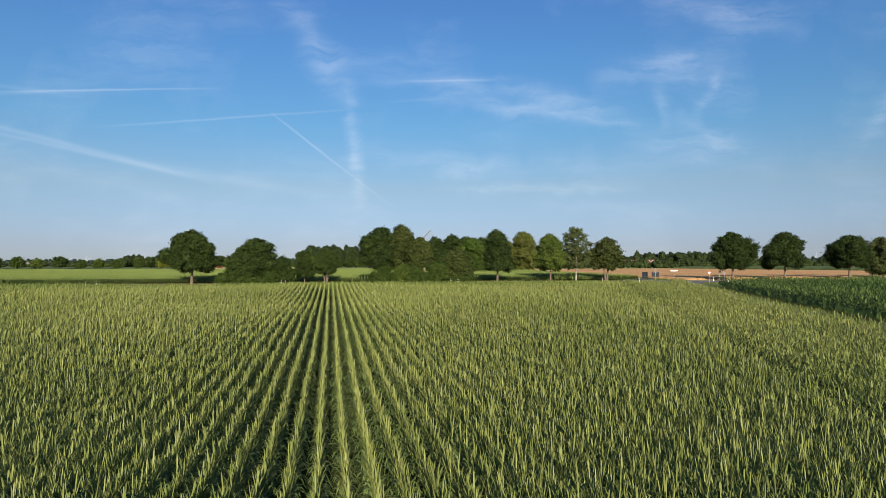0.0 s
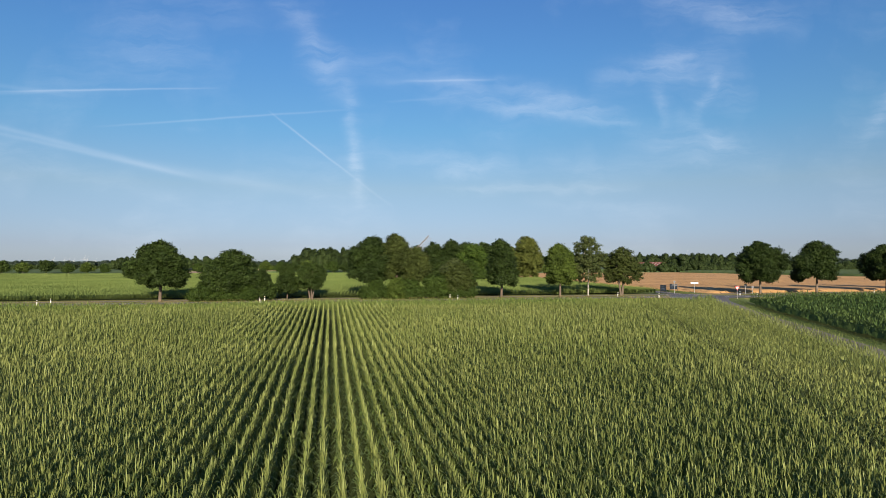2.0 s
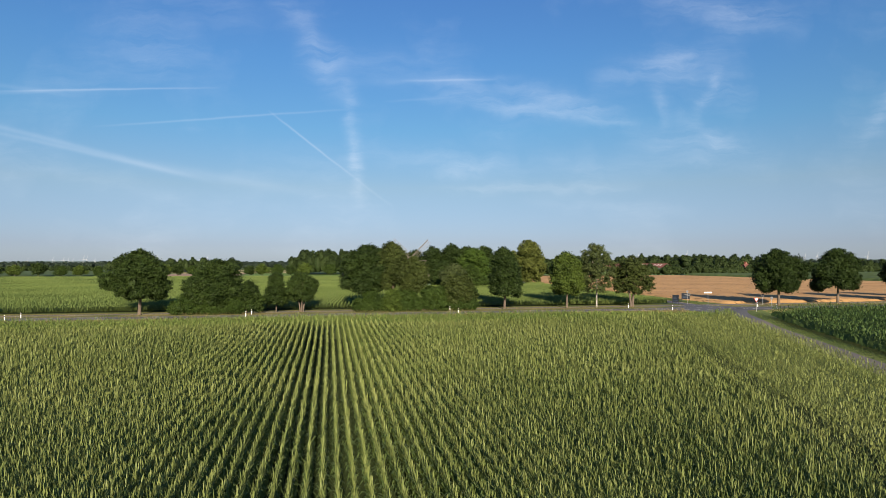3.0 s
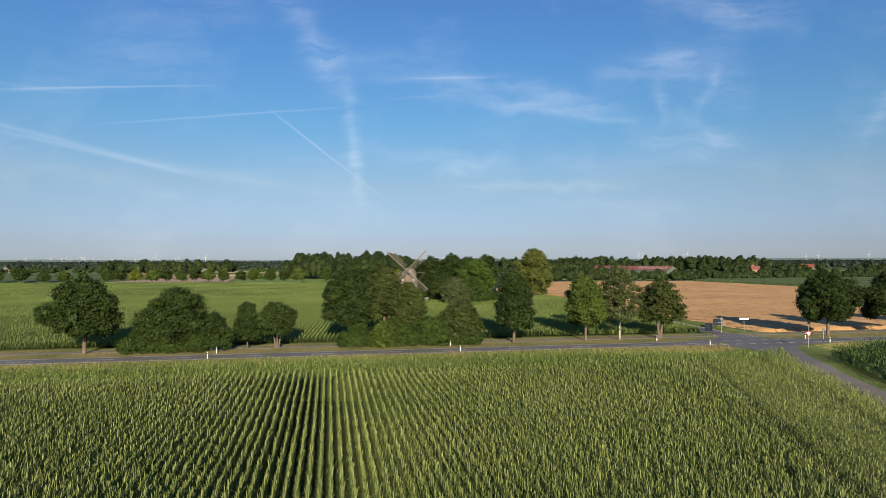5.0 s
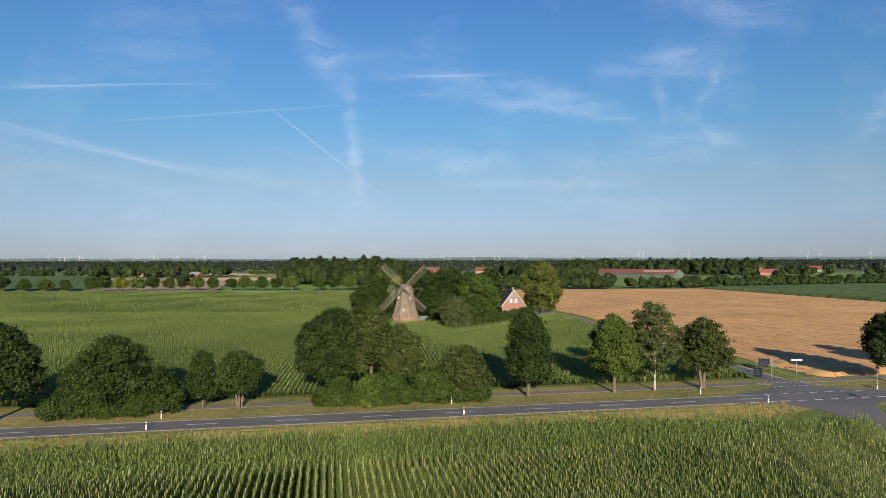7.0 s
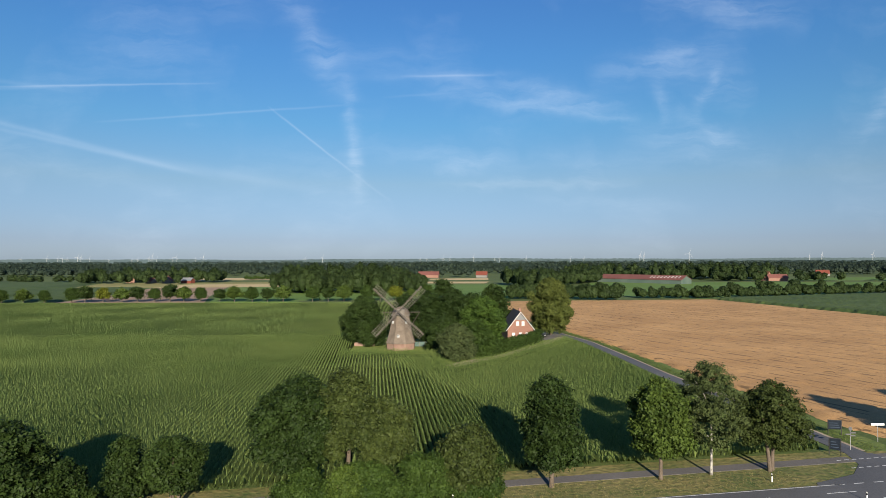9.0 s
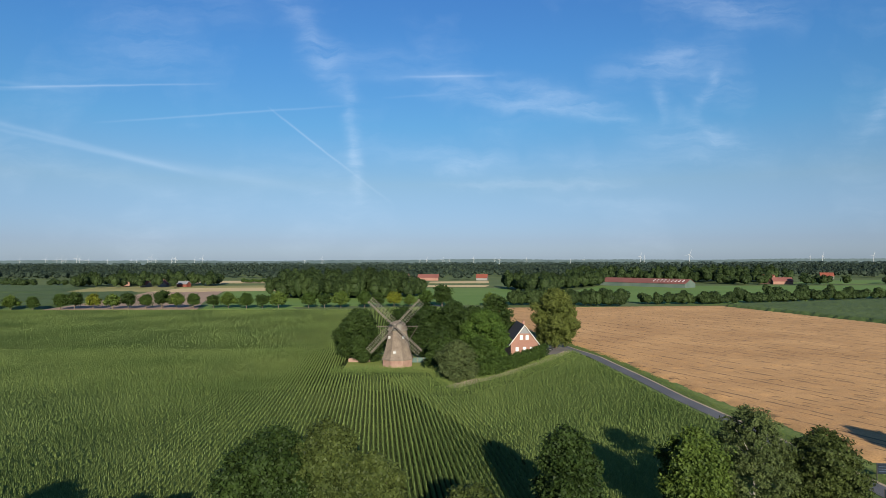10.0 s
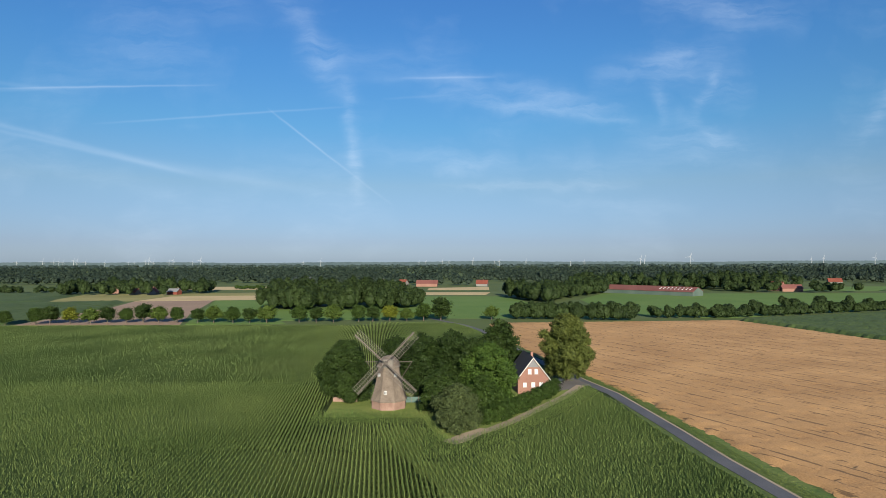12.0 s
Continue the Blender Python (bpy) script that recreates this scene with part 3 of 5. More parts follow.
def tree(name, at, h, r, foot, mat, label, seed, leaves=6000, size=0.24, trunk=0.22, shape="round", bark=None, stems=1, group="", gaps=0.75):
    """A tapered trunk with limbs reaching into the lobes of the crown; foot: the height of the lowest leaves."""
    rng = random.Random(seed)
    top = thing(name, (at[0], at[1], float(height(*at))), label, "tree", group)
    mid, half = (h + foot) / 2, (h - foot) / 2
    at_widest, reach, bend = PROFILE[shape]
    lobes = []
    count = 36
    turn_2, turn_3 = rng.uniform(0, math.tau), rng.uniform(0, math.tau)
    for i in range(count):
        a = i * 2.4 + rng.uniform(-0.5, 0.5)
        s = 0.07 + 0.86 * (i + 0.5) / count
        prof = max(0.05, 1 - ((s - at_widest) / reach) ** 2) ** bend * (1 + 0.10 * math.sin(2 * a + turn_2 + 3 * s) + 0.10 * math.sin(3 * a + turn_3 - 5 * s))
        lr = r * rng.uniform(0.19, 0.33) * (0.6 + 0.4 * prof)
        off = max(0.0, r * 0.95 * prof - lr) * rng.uniform(0.70, 1.10)
        lz = min(lr * rng.uniform(0.65, 0.95), half)
        lobes.append((math.cos(a) * off, math.sin(a) * off, max(foot + lz * 0.8, min(foot + (h - foot) * s, h - lz)), lr, lz))
    lobes.append((0, 0, mid - half * 0.1, r * 0.60, half * 0.70))
    lobes.append((rng.uniform(-0.1, 0.1) * r, rng.uniform(-0.1, 0.1) * r, h - r * 0.24, r * 0.22, r * 0.24))
    crown = new("crown", crown_mesh("crown", lobes, leaves, size, mat, seed, gaps))
    crown.parent = top
    bm = bmesh.new()
    for k in range(stems):
        a = k * math.tau / max(stems, 1) + rng.random()
        sx, sy = (0.0, 0.0) if stems == 1 else (0.35 * math.cos(a), 0.35 * math.sin(a))
        lean = 0.12 * r if stems == 1 else 0.4 * r
        path = [(sx, sy, -0.2)] + [(sx + (math.cos(a) * lean + rng.uniform(-0.08, 0.08)) * s ** 1.4, sy + (math.sin(a) * lean + rng.uniform(-0.08, 0.08)) * s ** 1.4, s * h * 0.78) for s in (0.04, 0.2, 0.4, 0.6, 0.8, 1.0)]
        wide = [trunk * q for q in (1.5, 1.15, 1.0, 0.85, 0.6, 0.38, 0.12)]
        tube(bm, path, wide, 9)
    for lx, ly, lz, lr, _ in lobes[2:34:4]:
        z0 = max(foot * 0.75, min(lz - lr * 0.9, h * 0.6))
        tube(bm, [(lx * 0.06, ly * 0.06, z0), (lx * 0.4, ly * 0.4, z0 + (lz - z0) * 0.55), (lx * 0.85, ly * 0.85, lz)], [trunk * 0.42, trunk * 0.28, trunk * 0.08], 6)
    part("trunk", bm, bark or BARK, top, smooth=True)
    return top


AV = "trees along the road"
tree("maple_tree", (-58.5, 145.6), 12.6, 6.2, 3.2, MAPLE, "round dark green maple with a clean trunk on the verge", 1, 18200, 0.2, 0.3, "egg", group=AV)
tree("maple_tree", (-44.4, 147.5), 10.8, 5.7, 1.2, MAPLE, "broad maple rising out of a roadside thicket", 2, 16200, 0.2, 0.22, "round", group=AV)
tree("small_tree", (-38.2, 148.5), 6.5, 3.0, 0.6, MAPLE, "small bushy tree with thin stems", 3, 7000, 0.17, 0.12, "bush", stems=2)
tree("small_tree", (-33.6, 152), 8.0, 2.5, 1.2, MAPLE, "slim young tree by the cycle path", 4, 6400, 0.17, 0.12, "tall")
tree("small_tree", (-28.4, 152), 7.9, 3.6, 2.2, MAPLE, "small tree with several forked stems", 5, 7600, 0.17, 0.15, "round", stems=3)
tree("maple_tree", (-15.6, 156), 13.7, 5.6, 4.0, DARK_LEAF, "tall dense maple above the hedge", 6, 18200, 0.2, 0.28, "egg", group=AV)
tree("maple_tree", (-10.2, 156.4), 14.3, 4.9, 4.4, OLIVE_LEAF, "tall tree with olive green leaves above the hedge", 7, 16200, 0.2, 0.28, "egg", group=AV)
tree("small_tree", (-5.8, 156), 11.3, 3.6, 3.8, OLIVE_LEAF, "olive green tree at the edge of the clump", 8, 9000, 0.19, 0.16, "round")
tree("small_tree", (3.8, 156), 8.0, 4.4, 1.2, OLIVE_LEAF, "low broad tree with yellowing leaves in the hedge", 9, 10100, 0.19, 0.15, "round")
tree("maple_tree", (13.8, 158.4), 13.1, 4.2, 2.6, DARK_LEAF, "narrow dark maple beside the cycle path", 10, 16200, 0.2, 0.26, "egg", group=AV)
tree("maple_tree", (27.7, 161), 12.2, 4.5, 3.0, LIGHT_LEAF, "neat green roadside tree on a straight trunk", 11, 16200, 0.2, 0.22, "egg", group=AV)
tree("birch_tree", (34.6, 162.6), 14.3, 5.0, 3.0, BIRCH_LEAF, "airy birch with a white trunk", 12, 10500, 0.13, 0.16, "tall", BIRCH_BARK, gaps=0.4)
tree("spreading_tree", (42.9, 164), 11.5, 5.1, 3.0, OLIVE_LEAF, "open tree with forked limbs near the junction", 13, 9000, 0.17, 0.24, "round", stems=2, gaps=0.45)
tree("maple_tree", (77.3, 167.0), 12.8, 5.9, 3.4, DARK_LEAF, "dense round dark maple at the wheat field", 14, 19200, 0.2, 0.28, "egg", group=AV)
tree("maple_tree", (94.0, 172.0), 12.9, 6.0, 3.4, DARK_LEAF, "dense round dark maple at the wheat field", 15, 19200, 0.2, 0.28, "egg", group=AV)
tree("maple_tree", (114.3, 176), 12.3, 6.2, 3.6, DARK_LEAF, "dense round dark maple at the wheat field", 16, 19200, 0.2, 0.28, "egg", group=AV)
tree("small_tree", (128, 182), 12.0, 5.0, 1.0, BIRCH_LEAF, "bushy grey-green tree by the road", 17, 12100, 0.21, 0.2, "tall")


def thicket(name, line, h, deep, mat, label, seed, leaves, size):
    """A hedge: clumps of leaves along a line, with an uneven top."""
    rng = random.Random(seed)
    lobes = []
    for (ax, ay), (bx, by) in zip(line, line[1:]):
        k = max(2, int(math.hypot(bx - ax, by - ay) / (deep * 0.7)))
        for i in range(k):
            s = (i + 0.5) / k
            hh = h * rng.uniform(0.86, 1.06)
            for q in range(max(1, round(hh / deep))):
                z = deep * 0.5 + q * deep * 0.8
                lobes.append((ax + (bx - ax) * s + rng.uniform(-0.2, 0.2) * deep, ay + (by - ay) * s + rng.uniform(-0.2, 0.2) * deep, min(z, hh - deep * 0.4), deep * 0.58, min(deep * 0.52, hh * 0.5)))
    ob = new(name, crown_mesh(name, lobes, leaves, size, mat, seed, 0.8))
    return tagged(ob, label, "hedge")


thicket("hedge", [(-17.0, 152.6), (-3.5, 154.2)], 4.3, 2.6, HEDGE_LEAF, "dense trimmed roadside hedge below the trees", 31, 12000, 0.15)
tree("shrub", (-9.9, 152.2), 4.6, 2.5, 0.0, LIGHT_LEAF, "yellow-green rounded shrub in the roadside hedge", 34, 4500, 0.15, 0.08, "bush", stems=2)
thicket("hedge", [(-3.0, 154.6), (6.8, 155.8)], 5.6, 2.8, HEDGE_LEAF, "tall dense hedge beside the road", 33, 14000, 0.15)
thicket("hedge", [(-51.8, 145.2), (-39.5, 147.6)], 3.8, 2.6, HEDGE_LEAF, "dense roadside thicket round a tree", 32, 11000, 0.15)

# ---------- round the windmill ----------
tree("linden_tree", (-24.4, 282), 15.6, 8.0, 0.2, MAPLE, "broad dark tree behind the windmill sails", 41, 18000, 0.24, 0.3, "dome", gaps=0.86)
tree("linden_tree", (-11.5, 289), 15.6, 6.8, 1.0, DARK_LEAF, "broad dark tree behind the windmill", 42, 9000, 0.28, 0.3, "dome")
tree("linden_tree", (-3.8, 284), 17.0, 7.0, 0.6, DARK_LEAF, "large dark tree beside the windmill", 43, 15000, 0.25, 0.3, "dome", gaps=0.86)
tree("linden_tree", (4.0, 283), 18.0, 7.4, 0.8, DARK_LEAF, "large dark tree in the clump", 44, 15000, 0.25, 0.3, "dome", gaps=0.86)
# an added tree: it fills the dark gap of shadow left of the willow
tree("small_tree", (0.8, 266), 10.5, 4.8, 0.1, MAPLE, "dense low tree added in the shadowed gap at the lawn", 52, 9000, 0.22, 0.16, "bush", gaps=0.85)
tree("linden_tree", (10.0, 277), 17.0, 7.0, 0.6, MAPLE, "large tree between windmill and house", 50, 12000, 0.26, 0.3, "dome")
tree("linden_tree", (13.0, 273), 16.0, 8.2, 0.2, BRIGHT_LEAF, "large bright green tree in front of the house", 45, 18000, 0.23, 0.3, "dome", gaps=0.85)
tree("linden_tree", (11.5, 265), 9.5, 4.6, 0.3, HEDGE_LEAF, "low dense tree at the track", 51, 9000, 0.24, 0.2, "bush")
tree("willow_tree", (4.6, 252), 9.8, 5.9, 0.2, GREY_LEAF, "grey-green bushy tree at the gravel track", 46, 13000, 0.2, 0.22, "bush")
tree("linden_tree", (19.5, 313), 18.0, 7.4, 1.2, MAPLE, "tall tree behind the house", 47, 8000, 0.3, 0.3, "dome")
tree("copper_tree", (39.3, 307), 20.5, 9.4, 0.6, BROWN_LEAF, "tall old tree with browning crown beside the lane", 48, 22000, 0.24, 0.42, "round", gaps=0.85)
thicket("garden_hedge", [(10.5, 256.5), (13.5, 257.5), (21, 268.5), (27, 279), (32.8, 289.5)], 4.2, 2.2, HEDGE_LEAF, "thick clipped garden hedge before the house", 49, 12000, 0.18)
ribbon("gravel_track", [(2.5, 243.0), (6.9, 247.5), (12, 252.2), (17.7, 259.5), (25.0, 270.5), (33.8, 284), (41.5, 299)], 2.4, SAND, "pale sandy track along the hedge", 0.13, "track")


patch("gravel_pad", [(1.6, 243.2), (4, 241.2), (6.5, 243.5), (9.6, 248.2), (12.4, 252.2), (9.5, 253), (5, 248.2)], SAND, "pale sandy turning place at the end of the track", 0.125, "track")


# ---------- far woods ----------
def round_body(fine):
    bm = bmesh.new()
    bmesh.ops.create_icosphere(bm, subdivisions=fine, radius=1.0)
    bm.verts.ensure_lookup_table()
    v, f = np.array([list(p.co) for p in bm.verts]), np.array([[p.index for p in q.verts] for q in bm.faces])
    bm.free()
    return v, f


BODY, FAR_BODY = round_body(2), round_body(1)


def wood(name, box_, count, h, r, leaves, size, mat, label, seed, inside=None, rough=0.45, profile=None, lobes=3):
    """A stretch of woodland: many crowns close together, each of a few lobes with leaf clumps on a dense body."""
    rng = np.random.default_rng(seed)
    x = rng.uniform(box_[0], box_[1], count * 40)
    y = rng.uniform(box_[2], box_[3], count * 40)
    if inside is not None:
        k = inside(x, y)
        x, y = x[k], y[k]
    x, y = x[:count], y[:count]
    hh, rr = h * rng.uniform(0.66, 1.12, len(x)), r * rng.uniform(0.75, 1.25, len(x))
    if profile is not None:
        hh = hh * profile(x, y)
    mids, sizes = [np.c_[x, y, hh * 0.44]], [np.c_[rr * 0.86, rr * 0.86, hh * 0.44]]
    for k in range(1, lobes):
        a = rng.uniform(0, math.tau, len(x))
        w = rng.uniform(0.42, 0.62, len(x))
        mids.append(np.c_[x + np.cos(a) * rr * 0.5, y + np.sin(a) * rr * 0.5, hh * rng.uniform(0.50, 0.76, len(x))])
        sizes.append(np.c_[rr * w, rr * w, hh * 0.26])
    mid, wide = np.concatenate(mids), np.concatenate(sizes)
    n = len(mid)
    d = rng.normal(size=(n, leaves, 3))
    d /= np.linalg.norm(d, axis=2)[:, :, None]
    d[:, :, 2] = np.where(d[:, :, 2] < -0.4, -d[:, :, 2], d[:, :, 2])
    swell = 0.90 + 0.13 * np.sin(d[:, :, :1] * 6 + mid[:, None, :1]) * np.sin(d[:, :, 1:2] * 6 + mid[:, None, 1:2]) * np.cos(d[:, :, 2:] * 5)
    pos = mid[:, None] + d * (swell + rng.uniform(-0.10, 0.08, (n, leaves, 1))) * wide[:, None]
    nn = d + rng.normal(size=d.shape) * rough + (0, 0, 0.3)
    nn /= np.linalg.norm(nn, axis=2)[:, :, None]
    t = np.cross(nn, rng.normal(size=d.shape))
    t /= np.linalg.norm(t, axis=2)[:, :, None]
    b = np.cross(nn, t)
    s = size * rng.uniform(0.6, 1.3, (n, leaves, 1))
    V = np.stack([pos + t * s, pos - t * s * 0.6 + b * s * 0.8, pos - t * s * 0.6 - b * s * 0.8], 2).reshape(-1, 3)
    ball, faces = BODY if leaves > 60 else FAR_BODY
    W = mid[:, None] + ball[None] * (0.74 + rng.uniform(-0.12, 0.10, (n, len(ball))))[:, :, None] * wide[:, None]
    more = (faces[None] + (np.arange(n) * len(ball))[:, None, None]).reshape(-1, 3) + len(V)
    return stuff(name, np.concatenate([V, W.reshape(-1, 3)]), np.concatenate([np.arange(len(V)).reshape(-1, 3), more]), mat, label, "woodland", smooth=False)


wood("woodland", (-150, -14, 575, 660), 150, 23, 6.2, 340, 0.64, WOOD_LEAF, "dense broadleaf wood beyond the field", 61, lambda x, y: ((x + 82) / 68) ** 2 + ((y - 622) / 50) ** 2 < 1, 0.45, lambda x, y: 0.42 + 0.66 * np.sqrt(np.clip(1 - np.maximum(((x + 86) / 72) ** 2, ((y - 622) / 56) ** 2), 0, 1)))
wood("woodland", (66, 190, 650, 950), 130, 18, 6.5, 220, 0.72, WOOD_LEAF, "dark wood beyond the meadow", 62, lambda x, y: (y > 655 + np.abs(x - 92) * 1.75) & (y < 720 + np.abs(x - 92) * 1.9), 0.3)
wood("tree_row", (46, 117, 494, 514), 90, 11.0, 4.2, 200, 0.5, WOOD_LEAF, "tall uneven row of bushes and trees along the wheat field", 63, lambda x, y: np.abs(y - 509 + (x - 46) * 0.19) < 4)
wood("tree_row", (134, 430, 505, 620), 210, 8.0, 3.8, 100, 0.55, WOOD_LEAF, "uneven row of bushes along the far lane", 67, lambda x, y: np.abs(y - 513 - np.clip(x - 182, 0, 400) * 0.36) < 4)
wood("tree_row", (150, 430, 505, 620), 16, 12.0, 4.6, 260, 0.6, WOOD_LEAF, "single trees standing above the bushes", 68, lambda x, y: np.abs(y - 515 - np.clip(x - 182, 0, 400) * 0.36) < 4)
wood("woodland", (185, 460, 885, 990), 150, 22, 7.5, 140, 0.95, WOOD_LEAF, "dark wood behind the long barn", 69, None, 0.3)
wood("woodland", (-420, -270, 785, 890), 70, 18, 6.0, 170, 0.9, WOOD_LEAF, "tall trees round the farm", 70, lambda x, y: (y > 822) | (np.mod(x, 23) < 9), 0.3)
wood("woodland", (-640, -400, 830, 880), 60, 9, 5, 90, 0.9, WOOD_LEAF, "row of trees beyond the fields", 71)
wood("tree_row", (-270, -170, 930, 945), 26, 6, 4, 70, 1.0, HEDGE_LEAF, "hedge of small trees between far fields", 72)
wood("woodland", (330, 620, 805, 860), 34, 13, 6.5, 120, 1.2, WOOD_LEAF, "trees round the far farm", 73, lambda x, y: (x > 410) | (x < 380))
wood("woodland", (-1100, 1300, 1040, 1600), 1500, 16, 7.5, 46, 1.5, HAZED_WOOD, "far broadleaf woods", 64, lambda x, y: (np.mod(y + 40 * np.sin(x * 0.008), 95) < 22) & (np.abs(x) < y * 0.85) & (np.sin(x * 0.013 + y * 0.02) > -0.75), 0.2, None, 2)
wood("woodland", (-2100, 2200, 1600, 2600), 1500, 18, 10, 24, 2.2, HAZED_WOOD, "far broadleaf woods", 65, lambda x, y: (np.mod(y + 60 * np.sin(x * 0.004), 170) < 35) & (np.abs(x) < y * 0.85) & (np.sin(x * 0.007 + y * 0.01) > -0.8), 0.15, None, 2)
wood("woodland", (-3700, 3700, 2600, 4400), 1150, 21, 19, 16, 4.0, HAZIEST_WOOD, "woods towards the horizon", 66, lambda x, y: (np.mod(y, 300) < 60) & (np.abs(x) < y * 0.85), 0.1, None, 1)

# the last wooded rise before the horizon; the blue of haze is in its colour
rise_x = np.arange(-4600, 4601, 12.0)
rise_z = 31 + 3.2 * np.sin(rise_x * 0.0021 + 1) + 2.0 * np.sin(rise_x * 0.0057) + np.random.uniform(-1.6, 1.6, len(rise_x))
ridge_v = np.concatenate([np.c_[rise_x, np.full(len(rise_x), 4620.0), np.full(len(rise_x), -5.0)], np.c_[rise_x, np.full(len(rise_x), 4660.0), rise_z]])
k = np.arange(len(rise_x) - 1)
HAZED_RISE = material("distant_wood_hazed", (0.045, 0.068, 0.075), (0.065, 0.092, 0.10), 0.05, 0.9, 0.0, big=0.01)
stuff("backdrop", ridge_v, np.c_[k, k + 1, k + 1 + len(rise_x), k + len(rise_x)], HAZED_RISE, "wooded rise along the horizon, coloured bluish for haze", "horizon", "structure")


# ---------- road markings ----------
def dash(x, y, length, width, turn, lift=0.056):
    v = []
    c, s = math.cos(turn), math.sin(turn)
    for a, b in ((-1, -1), (1, -1), (1, 1), (-1, 1)):
        px, py = a * length / 2, b * width / 2
        v.append((px * c - py * s, px * s + py * c, 0))
    bm = bmesh.new()
    bm.faces.new([bm.verts.new(q) for q in v])
    ob = part("marking", bm, PAINT)
    ob.location = (x, y, float(height(x, y)) + lift)
    return tagged(ob, "white painted road marking", "marking", kind="structure")


ROAD_TURN = math.atan(0.176)
c_r, s_r = math.cos(ROAD_TURN), math.sin(ROAD_TURN)
for i in range(-16, 26):
    u = i * 11.2 + 3.0
    if 48 < u * c_r < 76:
        continue
    dash(u * c_r, road_mid(0) + u * s_r, 3.9, 0.13, ROAD_TURN)
for off in (-2.25, 2.25):
    for a, b in ((-260, 44 if off < 0 else 50), (72, 260)):
        k = 24
        for j in range(k):
            u0, u1 = a + (b - a) * j / k, a + (b - a) * (j + 1) / k
            u = (u0 + u1) / 2
            dash(u * c_r - off * s_r, road_mid(0) + u * s_r + off * c_r, u1 - u0, 0.12, ROAD_TURN)
for j in range(10):
    u = 46.5 + j * 2.7
    dash(u * c_r + 2.25 * s_r, road_mid(0) + u * s_r - 2.25 * c_r, 1.4, 0.22, ROAD_TURN)
    if j < 8:
        dash(u * c_r - 2.25 * s_r + 3, road_mid(0) + u * s_r + 2.25 * c_r + 0.5, 1.4, 0.16, ROAD_TURN)
for j in range(9):
    u = 54.0 + j * 1.15
    dash(u, 164.9 + 0.185 * (u - 54) , 0.7, 0.16, ROAD_TURN, 0.066)
    dash(u, 167.9 + 0.185 * (u - 54) , 0.7, 0.16, ROAD_TURN, 0.066)

# ---------- things by the road ----------
WHITE_PLASTIC = material("white_plastic", (0.72, 0.72, 0.70), (0.85, 0.85, 0.83), 5.0, 0.5, 0.05)
BLACK_PLASTIC = material("black_plastic", (0.012, 0.012, 0.013), (0.03, 0.03, 0.03), 5.0, 0.5, 0.05)
STEEL = material("galvanised_steel", (0.35, 0.36, 0.37), (0.5, 0.5, 0.5), 7.0, 0.45, 0.1, metal=0.7)
SIGN_WHITE = material("sign_white", (0.637, 0.637, 0.620), (0.722, 0.722, 0.705), 3.0, 0.4, 0.0)
SIGN_RED = material("sign_red", (0.45, 0.02, 0.02), (0.55, 0.03, 0.03), 3.0, 0.4, 0.0)
BOARD_DARK = material("board_dark", (0.005, 0.008, 0.014), (0.012, 0.018, 0.028), 2.0, 0.75, 0.0, gloss=0.1)
SIGN_BACK = material("sign_back", (0.08, 0.083, 0.087), (0.13, 0.13, 0.135), 3.0, 0.5, 0.05, metal=0.4)
BOARD_BAR = material("board_print", (0.030, 0.045, 0.070), (0.045, 0.060, 0.085), 2.0, 0.7, 0.0, gloss=0.1)
TIMBER = material("weathered_timber", (0.10, 0.075, 0.055), (0.20, 0.16, 0.12), 6.0, 0.85, 0.4)


def delineator(x, y, copy_of=None):
    z = float(height(x, y))
    if copy_of:
        return copy_thing(copy_of, pose(x, y, z, 0, 0, math.degrees(ROAD_TURN)))
    top = thing("delineator_post", (x, y, z), "white plastic roadside post with a black band", "road post", "posts along the road", math.degrees(ROAD_TURN))
    for name, a, b, mat in (("post", -0.1, 0.68, WHITE_PLASTIC), ("band", 0.68, 0.90, BLACK_PLASTIC), ("cap", 0.90, 1.04, WHITE_PLASTIC)):
        bm = boxed((-0.06, -0.05, a), (0.06, 0.05, b), 0.012)
        if name == "cap":
            for v in bm.verts:
                if v.co.z > 1.0 and v.co.x > 0:
                    v.co.z -= 0.06
        part(name, bm, mat, top)
    return top


first_post = delineator(-36.1, 140.3)
for x, y in ((3.6, 147.5), (48.3, 154.0), (-36.7, 145.8), (2.0, 153.5), (40.9, 160.1), (70.6, 163.2), (71.7, 157.3), (-76, 133.2), (-76.8, 138.6), (110, 165.3), (108, 171.5)):
    delineator(x, y, first_post)


def downward(bm, r, z, y):
    """A triangle plate that stands on its point."""
    p = [(r * math.sin(k * math.tau / 3 + math.pi), z + r * math.cos(k * math.tau / 3 + math.pi)) for k in range(3)]
    a = [bm.verts.new((q[0], y, q[1])) for q in p]
    b = [bm.verts.new((q[0], y + 0.02, q[1])) for q in p]
    bm.faces.new(a)
    bm.faces.new(b[::-1])
    for k in range(3):
        bm.faces.new((a[k], b[k], b[(k + 1) % 3], a[(k + 1) % 3]))
    bmesh.ops.recalc_face_normals(bm, faces=bm.faces)


